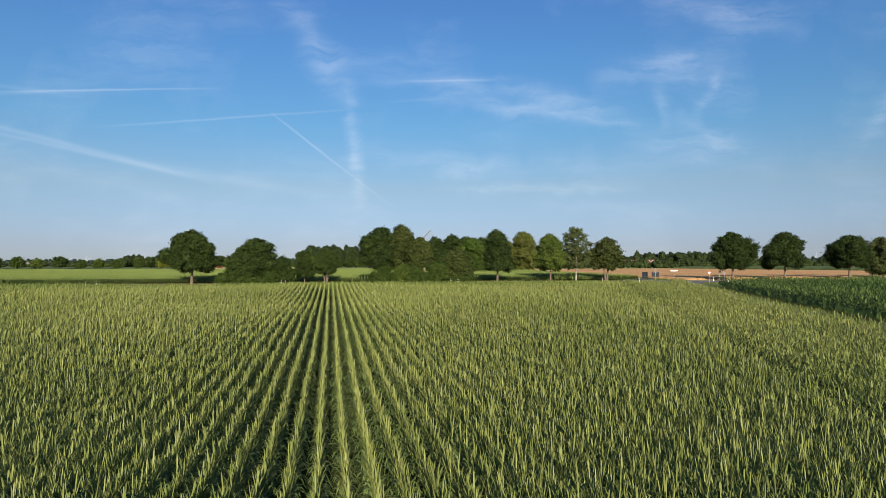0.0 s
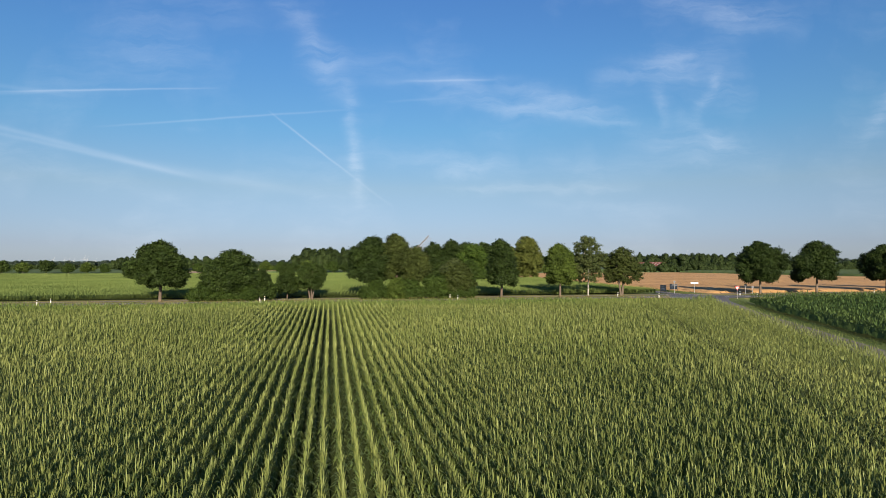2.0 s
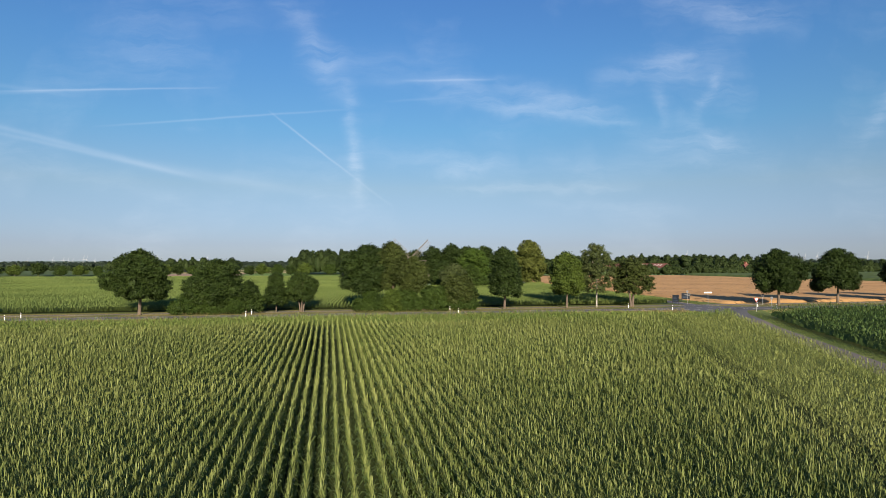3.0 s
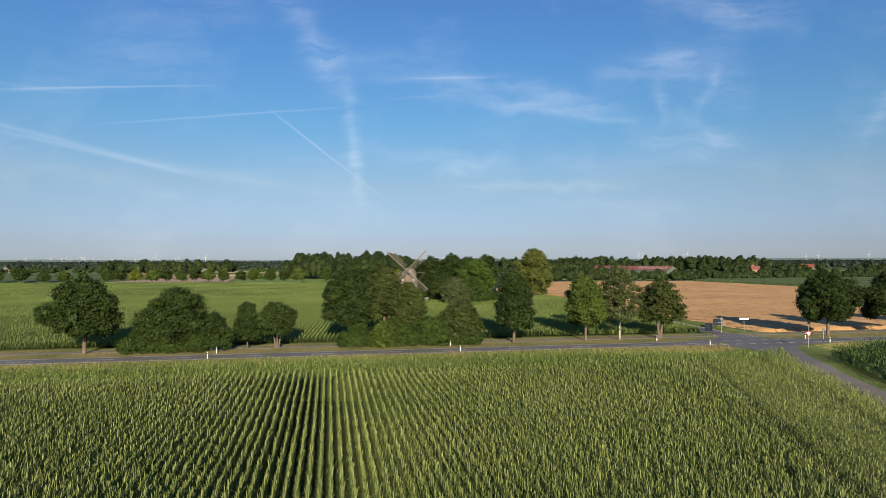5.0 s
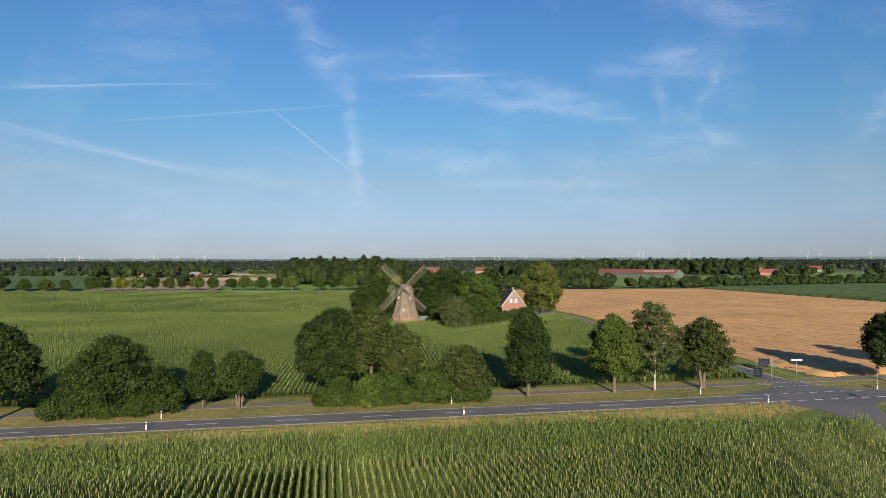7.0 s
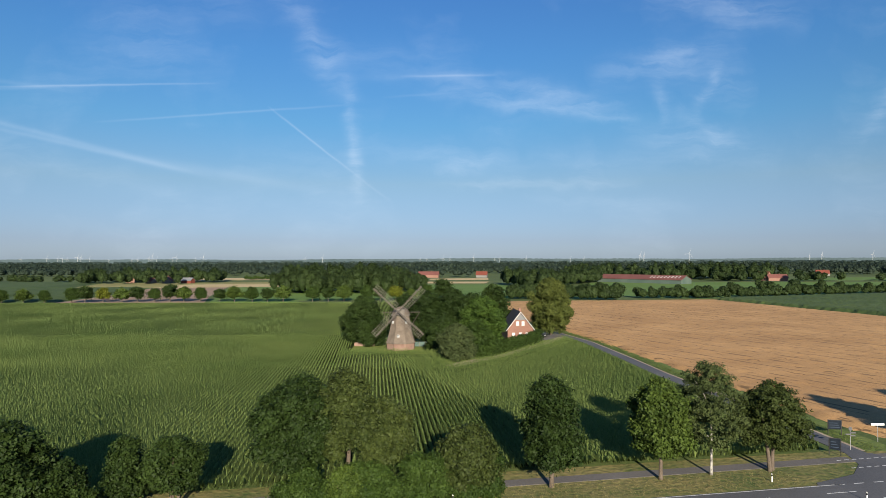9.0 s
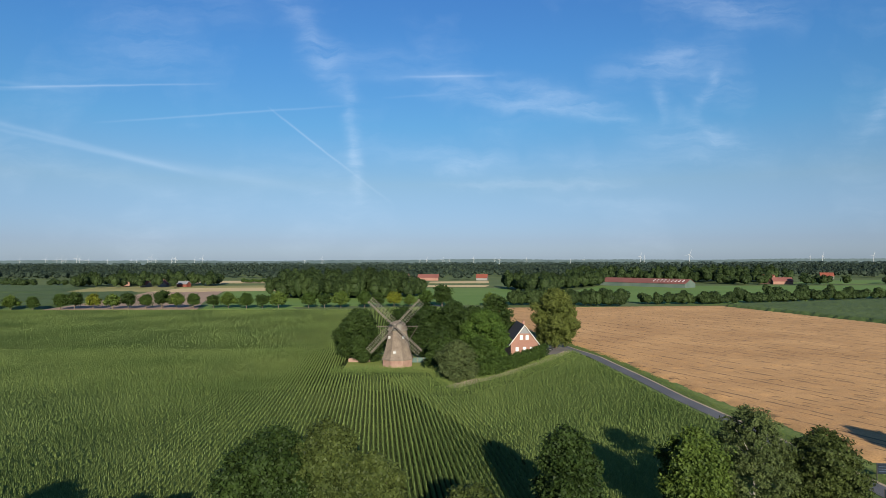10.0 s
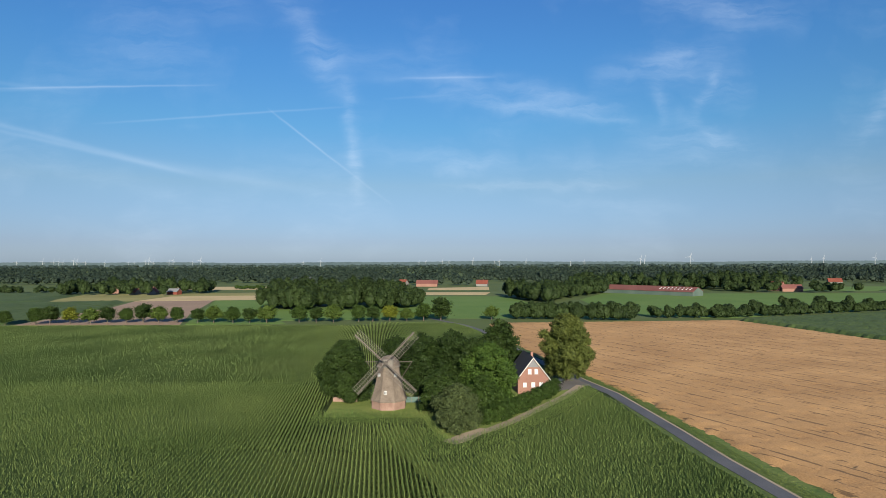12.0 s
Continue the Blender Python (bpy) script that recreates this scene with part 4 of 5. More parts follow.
def pole_sign(name, x, y, h, label, face, mat, shape="round", w=0.6, tall=0.6, turn=0.0, poles=(0.0,), back=None):
    """A traffic sign: a steel pole or two with plates."""
    top = thing(name, (x, y, float(height(x, y))), label, "road sign", turn=turn)
    for px in poles:
        part("pole", tube(bmesh.new(), [(px, 0.05, -0.2), (px, 0.05, h)], [0.04, 0.04], 8), STEEL, top)
    bm = bmesh.new()
    z = h - tall / 2
    if shape == "round":
        bmesh.ops.create_cone(bm, cap_ends=True, segments=20, radius1=w / 2, radius2=w / 2, depth=0.03, matrix=pose(0, 0, z, 90, 0, 0))
    elif shape == "triangle":
        downward(bm, w * 0.6, z, -0.015)
    else:
        box(bm, (-w / 2, -0.02, z - tall / 2), (w / 2, 0.02, z + tall / 2), 0.01)
    part(face, bm, mat, top)
    return top


pole_sign("direction_sign", 65.2, 176.4, 2.75, "long white direction sign on a steel pole at the junction", "plate", SIGN_WHITE, "box", 1.95, 0.32)
give = pole_sign("yield_sign", 64.7, 152.0, 2.9, "white give-way triangle with a red edge on a pole", "plate", SIGN_RED, "triangle", 1.0, 0.9)
bm = bmesh.new()
downward(bm, 0.40, 2.45, -0.035)
part("panel", bm, SIGN_WHITE, give)
pole_sign("round_sign", 75.0, 169.5, 2.6, "round traffic sign seen from its grey back", "plate", SIGN_BACK, "round", 0.7, 0.7)
pole_sign("round_sign", 71.5, 158.9, 2.5, "round traffic sign seen from its grey back", "plate", SIGN_BACK, "round", 0.6, 0.6)
cyc = pole_sign("signpost", 58.6, 172.5, 3.3, "steel pole with small cycle route signs", "plate", SIGN_BACK, "round", 0.55, 0.55)
for k, (dx, dz) in enumerate(((0.35, 2.45), (-0.3, 2.25), (0.3, 2.05))):
    part("arrow_plate", boxed((dx - 0.4, -0.02, dz - 0.09), (dx + 0.4, 0.02, dz + 0.09), 0.01), SIGN_BACK, cyc)


def notice(x, y, w, tall, z0, turn, label):
    top = thing("notice_board", (x, y, float(height(x, y))), label, "sign board", turn=turn)
    for px in (-w / 2 + 0.06, w / 2 - 0.06):
        part("leg", boxed((px - 0.05, -0.05, -0.3), (px + 0.05, 0.05, z0 + tall + 0.05), 0.01), BLACK_PLASTIC, top)
    part("panel", boxed((-w / 2 + 0.12, -0.045, z0), (w / 2 - 0.12, 0.045, z0 + tall), 0.015), BOARD_DARK, top)
    part("crossbar", boxed((-w / 2, -0.06, z0 + tall), (w / 2, 0.06, z0 + tall + 0.1), 0.01), BLACK_PLASTIC, top)
    for j in range(3):
        part("bar", boxed((-w / 2 + 0.25, -0.056, z0 + tall * (0.2 + 0.24 * j)), (w / 2 - 0.3 - 0.15 * j, -0.046, z0 + tall * (0.27 + 0.24 * j))), BOARD_BAR, top)
    return top


notice(55.0, 170.3, 1.5, 1.5, 0.75, -25, "dark information board on two posts by the cycle path")
notice(61.2, 180.2, 2.0, 1.35, 0.85, -12, "wide dark sign board beside the lane")

# ---------- the windmill ----------
THATCH = material("weathered_shingle", (0.076, 0.060, 0.047), (0.180, 0.148, 0.117), 5.0, 0.9, 0.6, big=0.5)
BRICK = material("old_brick", (0.140, 0.084, 0.066), (0.265, 0.178, 0.142), 6.0, 0.9, 0.4, big=0.5)
SAIL_WOOD = material("sail_timber", (0.100, 0.090, 0.078), (0.190, 0.172, 0.150), 4.0, 0.8, 0.3)
STOCK_DARK = material("dark_stock", (0.05, 0.042, 0.036), (0.10, 0.085, 0.07), 4.0, 0.7, 0.2)
WHITE_PAINT = material("white_paint", (0.408, 0.408, 0.396), (0.492, 0.492, 0.480), 4.0, 0.5, 0.05)
GLASS = material("window_glass", (0.02, 0.025, 0.03), (0.05, 0.06, 0.07), 2.0, 0.08, 0.0)


def prism(profile, sides=8, spin=math.pi / 8, cap=True):
    """A many-sided tower through (radius, height) rings."""
    bm = bmesh.new()
    rings = [[bm.verts.new((r * math.cos(spin + k * math.tau / sides), r * math.sin(spin + k * math.tau / sides), z)) for k in range(sides)] for r, z in profile]
    for a, b in zip(rings, rings[1:]):
        for k in range(sides):
            bm.faces.new((a[k], a[(k + 1) % sides], b[(k + 1) % sides], b[k]))
    if cap:
        bm.faces.new(rings[-1])
        bm.faces.new(rings[0][::-1])
    return bm


mill = thing("windmill", (-12.0, 273.2, 0), "old octagonal windmill with shingled tower and lattice sails", "windmill")
part("plinth", prism([(4.45, -0.2), (4.45, 2.05)]), BRICK, mill, "red brick plinth")
part("tower", prism([(4.75, 2.0), (4.72, 2.2), (4.25, 3.3), (3.75, 4.9), (3.35, 6.6), (3.0, 8.4), (2.75, 10.0), (2.7, 10.2)]), THATCH, mill, "grey-brown shingled tower")
part("cap_ring", prism([(2.85, 10.15), (2.9, 10.2), (2.9, 10.5), (2.8, 10.55)], 24), SAIL_WOOD, mill)
bm = bmesh.new()
prof = [(2.85, 0), (2.75, 0.6), (2.35, 1.3), (1.6, 1.95), (0.7, 2.3), (0.05, 2.38)]
rings = [[bm.verts.new((r * math.cos(k * math.tau / 20) * 0.95, r * math.sin(k * math.tau / 20) * 1.15, 10.5 + z)) for k in range(20)] for r, z in prof]
for a, b in zip(rings, rings[1:]):
    for k in range(20):
        bm.faces.new((a[k], a[(k + 1) % 20], b[(k + 1) % 20], b[k]))
bm.faces.new(rings[-1])
part("cap", bm, THATCH, mill, "rounded shingled cap", True)
part("cap_front", boxed((-1.35, -3.45, 10.5), (1.35, -2.6, 12.3), 0.12), SAIL_WOOD, mill, "pale boarded cap front")
part("windshaft", tube(bmesh.new(), [(-0.35, -5.3, 11.75), (-0.35, -2.0, 11.6)], [0.36, 0.4], 12), STOCK_DARK, mill)
part("tail_beam", boxed((-6.0, 1.2, 10.95), (5.8, 1.42, 11.15), 0.03), STOCK_DARK, mill)
for sx in (-1, 1):
    part("brace", tube(bmesh.new(), [(sx * 5.6, 1.35, 10.9), (sx * 0.5, 6.6, 2.6)], [0.10, 0.10], 6), STOCK_DARK, mill)
part("tail_pole", tube(bmesh.new(), [(0, 2.5, 11.2), (0, 6.9, 1.6)], [0.2, 0.16], 8), SAIL_WOOD, mill)
HUB = Vector((-0.35, -5.05, 11.75))
for k in range(4):
    a = radians(43 + 90 * k)
    turn = Matrix.Translation(HUB + Vector((0, -0.1 * (k % 2), 0))) @ Matrix.Rotation(a, 4, "Y")
    sail = part("sail", boxed((-0.14, -0.14, 0.0), (0.14, 0.14, 10.1), 0.03, turn), STOCK_DARK, mill, "dark stock with a pale lattice of laths")
    for j in range(16):
        z = 1.5 + j * 0.56
        part("lath", boxed((-0.35, -0.22, z - 0.028), (1.62, -0.16, z + 0.028), 0, turn), SAIL_WOOD, sail)
    for x in (-0.35, 0.80, 1.62):
        part("hem_lath", boxed((x - 0.028, -0.17, 1.4), (x + 0.028, -0.10, 10.05), 0, turn), SAIL_WOOD, sail)


def mill_window(x, z, w, h):
    """A small casement that stands a little out of the sloping tower wall."""
    r = 4.25 - 0.98 * (z - 3.3) / 3.3 * 1.0 if z < 6.6 else 3.35 - 0.36 * (z - 6.6) / 1.8
    y = -math.sqrt(max(0.5, (r * 0.95) ** 2 - x * x * 0.5))
    f = part("window", boxed((x - w / 2, y - 0.10, z - h / 2), (x + w / 2, y + 0.7, z + h / 2), 0.03), WHITE_PAINT, mill, "small white window")
    for dx in (-1, 1):
        for dz in (-1, 1):
            part("pane", boxed((x + dx * w * 0.22 - w * 0.15, y - 0.115, z + dz * h * 0.22 - h * 0.15), (x + dx * w * 0.22 + w * 0.15, y - 0.09, z + dz * h * 0.22 + h * 0.15)), GLASS, f)


mill_window(-0.55, 4.3, 0.75, 0.85)
mill_window(1.75, 8.3, 0.6, 0.7)
mill_window(-2.2, 8.3, 0.6, 0.7)

# a low brick wall and a green fence close the mill's yard
yard_wall = thing("garden_wall", (-27.0, 279.0, 0), "low weathered brick wall at the edge of the lawn", "wall")
part("wall", boxed((0, -0.15, -0.2), (6.5, 0.15, 1.15), 0.03), BRICK, yard_wall)
part("coping", boxed((-0.05, -0.22, 1.15), (6.55, 0.22, 1.25), 0.02), TIMBER, yard_wall)
FENCE_GREEN = material("green_fence_paint", (0.045, 0.080, 0.070), (0.075, 0.120, 0.105), 4.0, 0.6, 0.1)
fence = thing("garden_fence", (-8.2, 277.5, 0), "grey-green panel fence beside the windmill", "fence")
for k in range(4):
    part("fence_post", boxed((k * 1.7 - 0.05, -0.05, -0.3), (k * 1.7 + 0.05, 0.05, 1.7), 0.01), TIMBER, fence)
    if k < 3:
        part("panel", boxed((k * 1.7 + 0.06, -0.03, 0.15), (k * 1.7 + 1.64, 0.03, 1.6), 0.01), FENCE_GREEN, fence)

# ---------- houses ----------
ROOF_DARK = material("dark_tiles", (0.030, 0.027, 0.026), (0.06, 0.055, 0.05), 5.0, 0.7, 0.4)
ROOF_RED = material("red_tiles", (0.115, 0.028, 0.019), (0.173, 0.053, 0.032), 4.0, 0.75, 0.4)
ROOF_BROWN = material("brown_red_tiles", (0.12, 0.045, 0.038), (0.18, 0.075, 0.06), 4.0, 0.75, 0.4)
BRICK_RED = material("red_brick", (0.170, 0.088, 0.066), (0.240, 0.138, 0.106), 5.0, 0.9, 0.3)
RENDER = material("white_render", (0.13, 0.125, 0.118), (0.18, 0.175, 0.165), 3.0, 0.85, 0.1)
CLAD = material("grey_cladding", (0.125, 0.130, 0.138), (0.165, 0.170, 0.178), 4.0, 0.7, 0.2)


def house(name, x, y, w, d, eave, ridge, turn, wall, roof, label, windows=(), z=0.0, clad=None, chimney=True, boards=WHITE_PAINT):
    """A gabled house: its gable looks along -y before it is turned."""
    top = thing(name, (x, y, z), label, "house", turn=turn)
    bm = bmesh.new()
    front = [(-w / 2, 0, -0.3), (w / 2, 0, -0.3), (w / 2, 0, eave), (0, 0, ridge - 0.15), (-w / 2, 0, eave)]
    a = [bm.verts.new(p) for p in front]
    b = [bm.verts.new((p[0], d, p[2])) for p in front]
    bm.faces.new(a)
    bm.faces.new(b[::-1])
    for i in range(5):
        bm.faces.new((a[(i + 1) % 5], a[i], b[i], b[(i + 1) % 5]))
    part("wall", bm, wall, top)
    pitch = math.atan2(ridge - eave, w / 2)
    for s in (-1, 1):
        over = 0.55
        lo = Vector((s * (w / 2 + over), 0, eave - over * math.tan(pitch)))
        bm = bmesh.new()
        q = [(0, ridge), (lo.x, lo.z), (lo.x, lo.z + 0.22), (0, ridge + 0.24)]
        v0 = [bm.verts.new((p[0], -0.5, p[1])) for p in q]
        v1 = [bm.verts.new((p[0], d + 0.5, p[1])) for p in q]
        for f in ((v0[::-1] if s > 0 else v0), (v1 if s > 0 else v1[::-1])):
            bm.faces.new(f)
        for i in range(4):
            bm.faces.new((v0[i], v0[(i + 1) % 4], v1[(i + 1) % 4], v1[i]))
        bmesh.ops.recalc_face_normals(bm, faces=bm.faces)
        part("roof", bm, roof, top)
        if boards:
            bm = bmesh.new()
            v0 = [bm.verts.new((p[0], -0.60, p[1])) for p in ((0, ridge - 0.02), (lo.x, lo.z - 0.02), (lo.x, lo.z + 0.26), (0, ridge + 0.28))]
            v1 = [bm.verts.new((v.co.x, -0.503, v.co.z)) for v in v0]
            bm.faces.new(v0)
            bm.faces.new(v1[::-1])
            for i in range(4):
                bm.faces.new((v0[i], v0[(i + 1) % 4], v1[(i + 1) % 4], v1[i]))
            bmesh.ops.recalc_face_normals(bm, faces=bm.faces)
            part("bargeboard", bm, boards, top)
    if clad:
        bm = bmesh.new()
        k = clad[0]
        hw = (ridge - k) / math.tan(pitch) - 0.2
        v0 = [bm.verts.new(p) for p in ((-hw, -0.06, k), (hw, -0.06, k), (0, -0.06, ridge - 0.35))]
        v1 = [bm.verts.new((v.co.x, 0.02, v.co.z)) for v in v0]
        bm.faces.new(v0)
        for i in range(3):
            bm.faces.new((v0[i], v0[(i + 1) % 3], v1[(i + 1) % 3], v1[i]))
        part("gable_cladding", bm, clad[1], top)
    for wx, wz, ww, wh in windows:
        f = part("window", boxed((wx - ww / 2, -0.05, wz - wh / 2), (wx + ww / 2, 0.1, wz + wh / 2), 0.02), WHITE_PAINT, top)
        for s in (-1, 1):
            part("pane", boxed((wx + s * ww * 0.22 - ww * 0.17, -0.062, wz - wh * 0.36), (wx + s * ww * 0.22 + ww * 0.17, -0.052, wz + wh * 0.36)), PANE if clad else GLASS, f)
        part("sill", boxed((wx - ww / 2 - 0.1, -0.16, wz - wh / 2 - 0.08), (wx + ww / 2 + 0.1, 0.02, wz - wh / 2), 0.01), WHITE_PAINT, f)
    if chimney:
        part("chimney", boxed((0.3, d * 0.35, ridge - 1.2), (1.0, d * 0.35 + 0.7, ridge + 0.95), 0.03), BRICK_RED, top)
    return top


PANE = material("blind_behind_glass", (0.493, 0.510, 0.527), (0.612, 0.620, 0.629), 2.0, 0.15, 0.0)
house("house", 26.2, 288.0, 8.5, 14.0, 4.3, 9.75, 3, BRICK_RED, ROOF_DARK, "red brick house with dark tiled roof and white windows",
      ((-0.95, 6.1, 0.95, 1.35), (0.85, 6.1, 0.95, 1.35), (-2.3, 2.5, 0.95, 1.2), (0.0, 2.5, 1.05, 1.3), (2.2, 2.5, 1.05, 1.3)), clad=(7.3, CLAD))


def barn(x0, y0, x1, y1, w, eave, ridge, label, roof, wall):
    long = math.hypot(x1 - x0, y1 - y0)
    return house("barn", x0, y0, w, long, eave, ridge, math.degrees(math.atan2(y1 - y0, x1 - x0)) - 90, wall, roof, label, chimney=False, boards=None)


GREEN_WALL = material("green_cladding", (0.05, 0.08, 0.07), (0.09, 0.12, 0.10), 3.0, 0.8, 0.1)
hall = barn(262, 752, 192, 832, 22, 4.5, 9.0, "very long low barn with a red-brown roof", ROOF_BROWN, GREEN_WALL)
for j in range(9):
    for q in (3.4, 6.4):
        part("skylight", boxed((-0.7, -0.65, 0.0), (0.7, 0.65, 0.1)), SIGN_WHITE, hall).matrix_basis = pose(-q, 5 + j * 4.2, 9.22 - 0.409 * q, 0, -22.2, 0)
FARM = "distant farm buildings"
for x, y, w, d, e, r, turn, wall, roof, label in (
        (-338, 812, 9, 11, 3, 6.5, 70, RENDER, ROOF_RED, "white farmhouse with a red roof"),
        (-322, 808, 9, 12, 3.2, 8, 8, RENDER, ROOF_BROWN, "white gabled farmhouse among trees"),
        (-291, 808, 8, 13, 3.5, 6.5, 75, ROOF_RED, CLAD, "red farm shed with a grey roof"),
        (-375, 830, 9, 12, 4, 8, 30, BRICK_RED, ROOF_DARK, "brick farmhouse among trees"),
        (66, 1010, 11, 16, 4, 9, 78, RENDER, ROOF_RED, "long farmhouse with a bright red roof"),
        (-6, 1010, 14, 30, 4.5, 9, 85, BRICK_RED, ROOF_BROWN, "farm building with a brown roof"),
        (-52, 1040, 10, 12, 4, 9, 60, RENDER, ROOF_RED, "white house with a red roof"),
        (400, 845, 11, 16, 4, 11, 20, BRICK_RED, ROOF_RED, "brick farmhouse with a steep gable"),
        (418, 840, 12, 22, 4, 8, 80, BRICK_RED, ROOF_BROWN, "brick barn beside the farmhouse"),
        (470, 1030, 12, 30, 4, 9, 80, BRICK_RED, ROOF_RED, "long barn with a red roof"),
        (600, 1050, 11, 18, 4, 9, 70, RENDER, ROOF_RED, "white house with a red roof"),
        (-215, 1180, 20, 45, 5, 9, 80, RENDER, SIGN_BACK, "pale farm hall with a grey roof"),
        (-90, 1150, 10, 25, 5, 8, 85, RENDER, RENDER, "pale farm hall beyond the wood"),
        (-590, 880, 10, 14, 4, 9, 40, RENDER, SIGN_BACK, "grey-roofed farmhouse behind trees")):
    tagged(house("farmhouse", x, y, w, d, e, r, turn, wall, roof, label, boards=None), group=FARM)

# ---------- far roadside trees ----------
kinds = [tree("roadside_tree", (-236, 480), 7.6, 3.5, 2.0, HEDGE_LEAF, "small round roadside tree", 71, 1500, 0.34, 0.17, "dome", group="trees along the far road"),
         tree("roadside_tree", (-204.9, 482), 7.2, 3.7, 2.2, LIGHT_LEAF, "small round roadside tree", 72, 1500, 0.34, 0.17, "egg", group="trees along the far road"),
         tree("roadside_tree", (-196.6, 485), 7.8, 3.7, 2.2, MAPLE, "small round roadside tree", 73, 1500, 0.34, 0.17, "round", group="trees along the far road"),
         tree("roadside_tree", (-30.6, 494), 7.5, 3.7, 2.2, YELLOW_LEAF, "small yellow-green roadside tree", 74, 1500, 0.34, 0.17, "dome", group="trees along the far road"),
         tree("roadside_tree", (-218.7, 485), 7.3, 3.7, 2.2, YELLOW_LEAF, "small yellow-green roadside tree", 75, 1500, 0.34, 0.17, "dome", group="trees along the far road")]
for ob in kinds:
    ob.scale = (1.28, 1.28, 1.28)
spots = ((-250, 475), (-228, 481), (-262, 473), (-275, 472), (-290, 470), (-306, 468), (-186.5, 487), (-176.3, 487), (-168.2, 489), (-157.1, 489), (-144, 487), (-134.5, 487), (-122.1, 484), (-112.5, 485), (-102.5, 485),
         (-84.1, 488), (-73.9, 488), (-63.7, 488), (-49, 491), (-40.5, 491), (-20.3, 494), (-10.2, 497), (0.2, 500), (31.7, 503), (-320, 466), (-335, 464))
for i, (x, y) in enumerate(spots):
    s = 1.1 + 0.4 * ((i * 37) % 10) / 10
    ob = copy_thing(kinds[(i * 5) % 3], pose(x, y, 0, 0, 0, i * 77))
    ob.scale = (s, s, s)
ob = copy_thing(kinds[2], pose(0.2, 500, 0))
ob.scale = (1.9, 1.9, 1.8)

# ---------- wind turbines at the horizon ----------
TURBINE = material("turbine_white", (0.420, 0.426, 0.438), (0.480, 0.486, 0.492), 0.1, 0.5, 0.0)


def turbine(x, y, h, spin, copy_of=None):
    if copy_of:
        ob = copy_thing(copy_of, pose(x, y, 0, 0, 0, spin))
        ob.scale = (h / 122,) * 3
        return ob
    top = thing("wind_turbine", (x, y, 0), "white wind turbine far off on the horizon", "wind turbine", "turbines on the horizon")
    part("tower", tube(bmesh.new(), [(0, 0, 0), (0, 0, 62)], [1.5, 0.8], 8), TURBINE, top)
    part("nacelle", boxed((-1.0, -2, 60.8), (1.0, 4, 63), 0.4), TURBINE, top)
    for k in range(3):
        m = Matrix.Translation((0, -4, 62)) @ Matrix.Rotation(radians(20 + 120 * k), 4, "Y")
        bm = bmesh.new()
        tube(bm, [m @ Vector((0, 0, q)) for q in (0, 3, 10, 24, 38)], [0.5, 0.7, 0.8, 0.5, 0.15], 5)
        part("blade", bm, TURBINE, top)
    return top


first_turbine = turbine(1668, 4300, 100, 0)
for k, (px, h) in enumerate(((30, 70), (76, 85), (95, 75), (104, 80), (112, 72), (131, 95), (137, 90), (152, 70), (186, 65), (228, 60), (238, 60), (258, 75), (264, 100), (272, 70), (300, 70), (307, 90), (341, 70), (355, 92),
                             (537, 60), (568, 80), (742, 60), (754, 66), (783, 72), (795, 62), (837, 82), (875, 62), (884, 66), (931, 68), (1010, 60), (1034, 64), (1134, 100), (1141, 96), (1436, 92), (1458, 104), (1549, 110))):
    turbine((px - 784) / 1099 * 4200 + 1.5, 4317, h, 10 + 37 * k % 50, first_turbine)


# ---------- parked car by the house ----------
CAR_PAINT = material("dark_car_paint", (0.012, 0.013, 0.016), (0.02, 0.022, 0.026), 3.0, 0.25, 0.0, gloss=0.5)
TYRE = material("tyre_rubber", (0.012, 0.012, 0.012), (0.02, 0.02, 0.02), 6.0, 0.8, 0.1)
car = thing("car", (36.2, 301.5, 0.14), "dark parked car beside the lane", "car", turn=70)
bm = boxed((-2.15, -0.86, 0.28), (2.15, 0.86, 0.86), 0.12)
part("body", bm, CAR_PAINT, car)
bm = boxed((-1.25, -0.76, 0.84), (1.75, 0.76, 1.42), 0.08)
for v in bm.verts:
    if v.co.z > 1.1:
        v.co.x = v.co.x * 0.72 + 0.1
        v.co.y *= 0.86
part("cabin", bm, GLASS, car)
part("car_roof", boxed((-0.72, -0.62, 1.40), (1.28, 0.62, 1.46), 0.02), CAR_PAINT, car)
for wx in (-1.35, 1.35):
    for wy in (-0.8, 0.8):
        bm = bmesh.new()
        bmesh.ops.create_cone(bm, cap_ends=True, segments=18, radius1=0.32, radius2=0.32, depth=0.2, matrix=pose(wx, wy, 0.32, 90, 0, 0))
        wheel = part("wheel", bm, TYRE, car)
        bm = bmesh.new()
        bmesh.ops.create_cone(bm, cap_ends=True, segments=14, radius1=0.19, radius2=0.17, depth=0.215, matrix=pose(wx, wy, 0.32, 90, 0, 0))
        part("rim", bm, STEEL, wheel)
for wy in (-0.6, 0.6):
    part("headlight", boxed((-2.17, wy - 0.18, 0.58), (-2.1, wy + 0.18, 0.72), 0.02), SIGN_WHITE, car)

# the forecourt where the track meets the lane
patch("forecourt", [(33, 291), (40.5, 296), (44.5, 300), (42, 310), (34.5, 305)], PALE_ASPHALT, "worn grey forecourt beside the lane", 0.10, "forecourt")
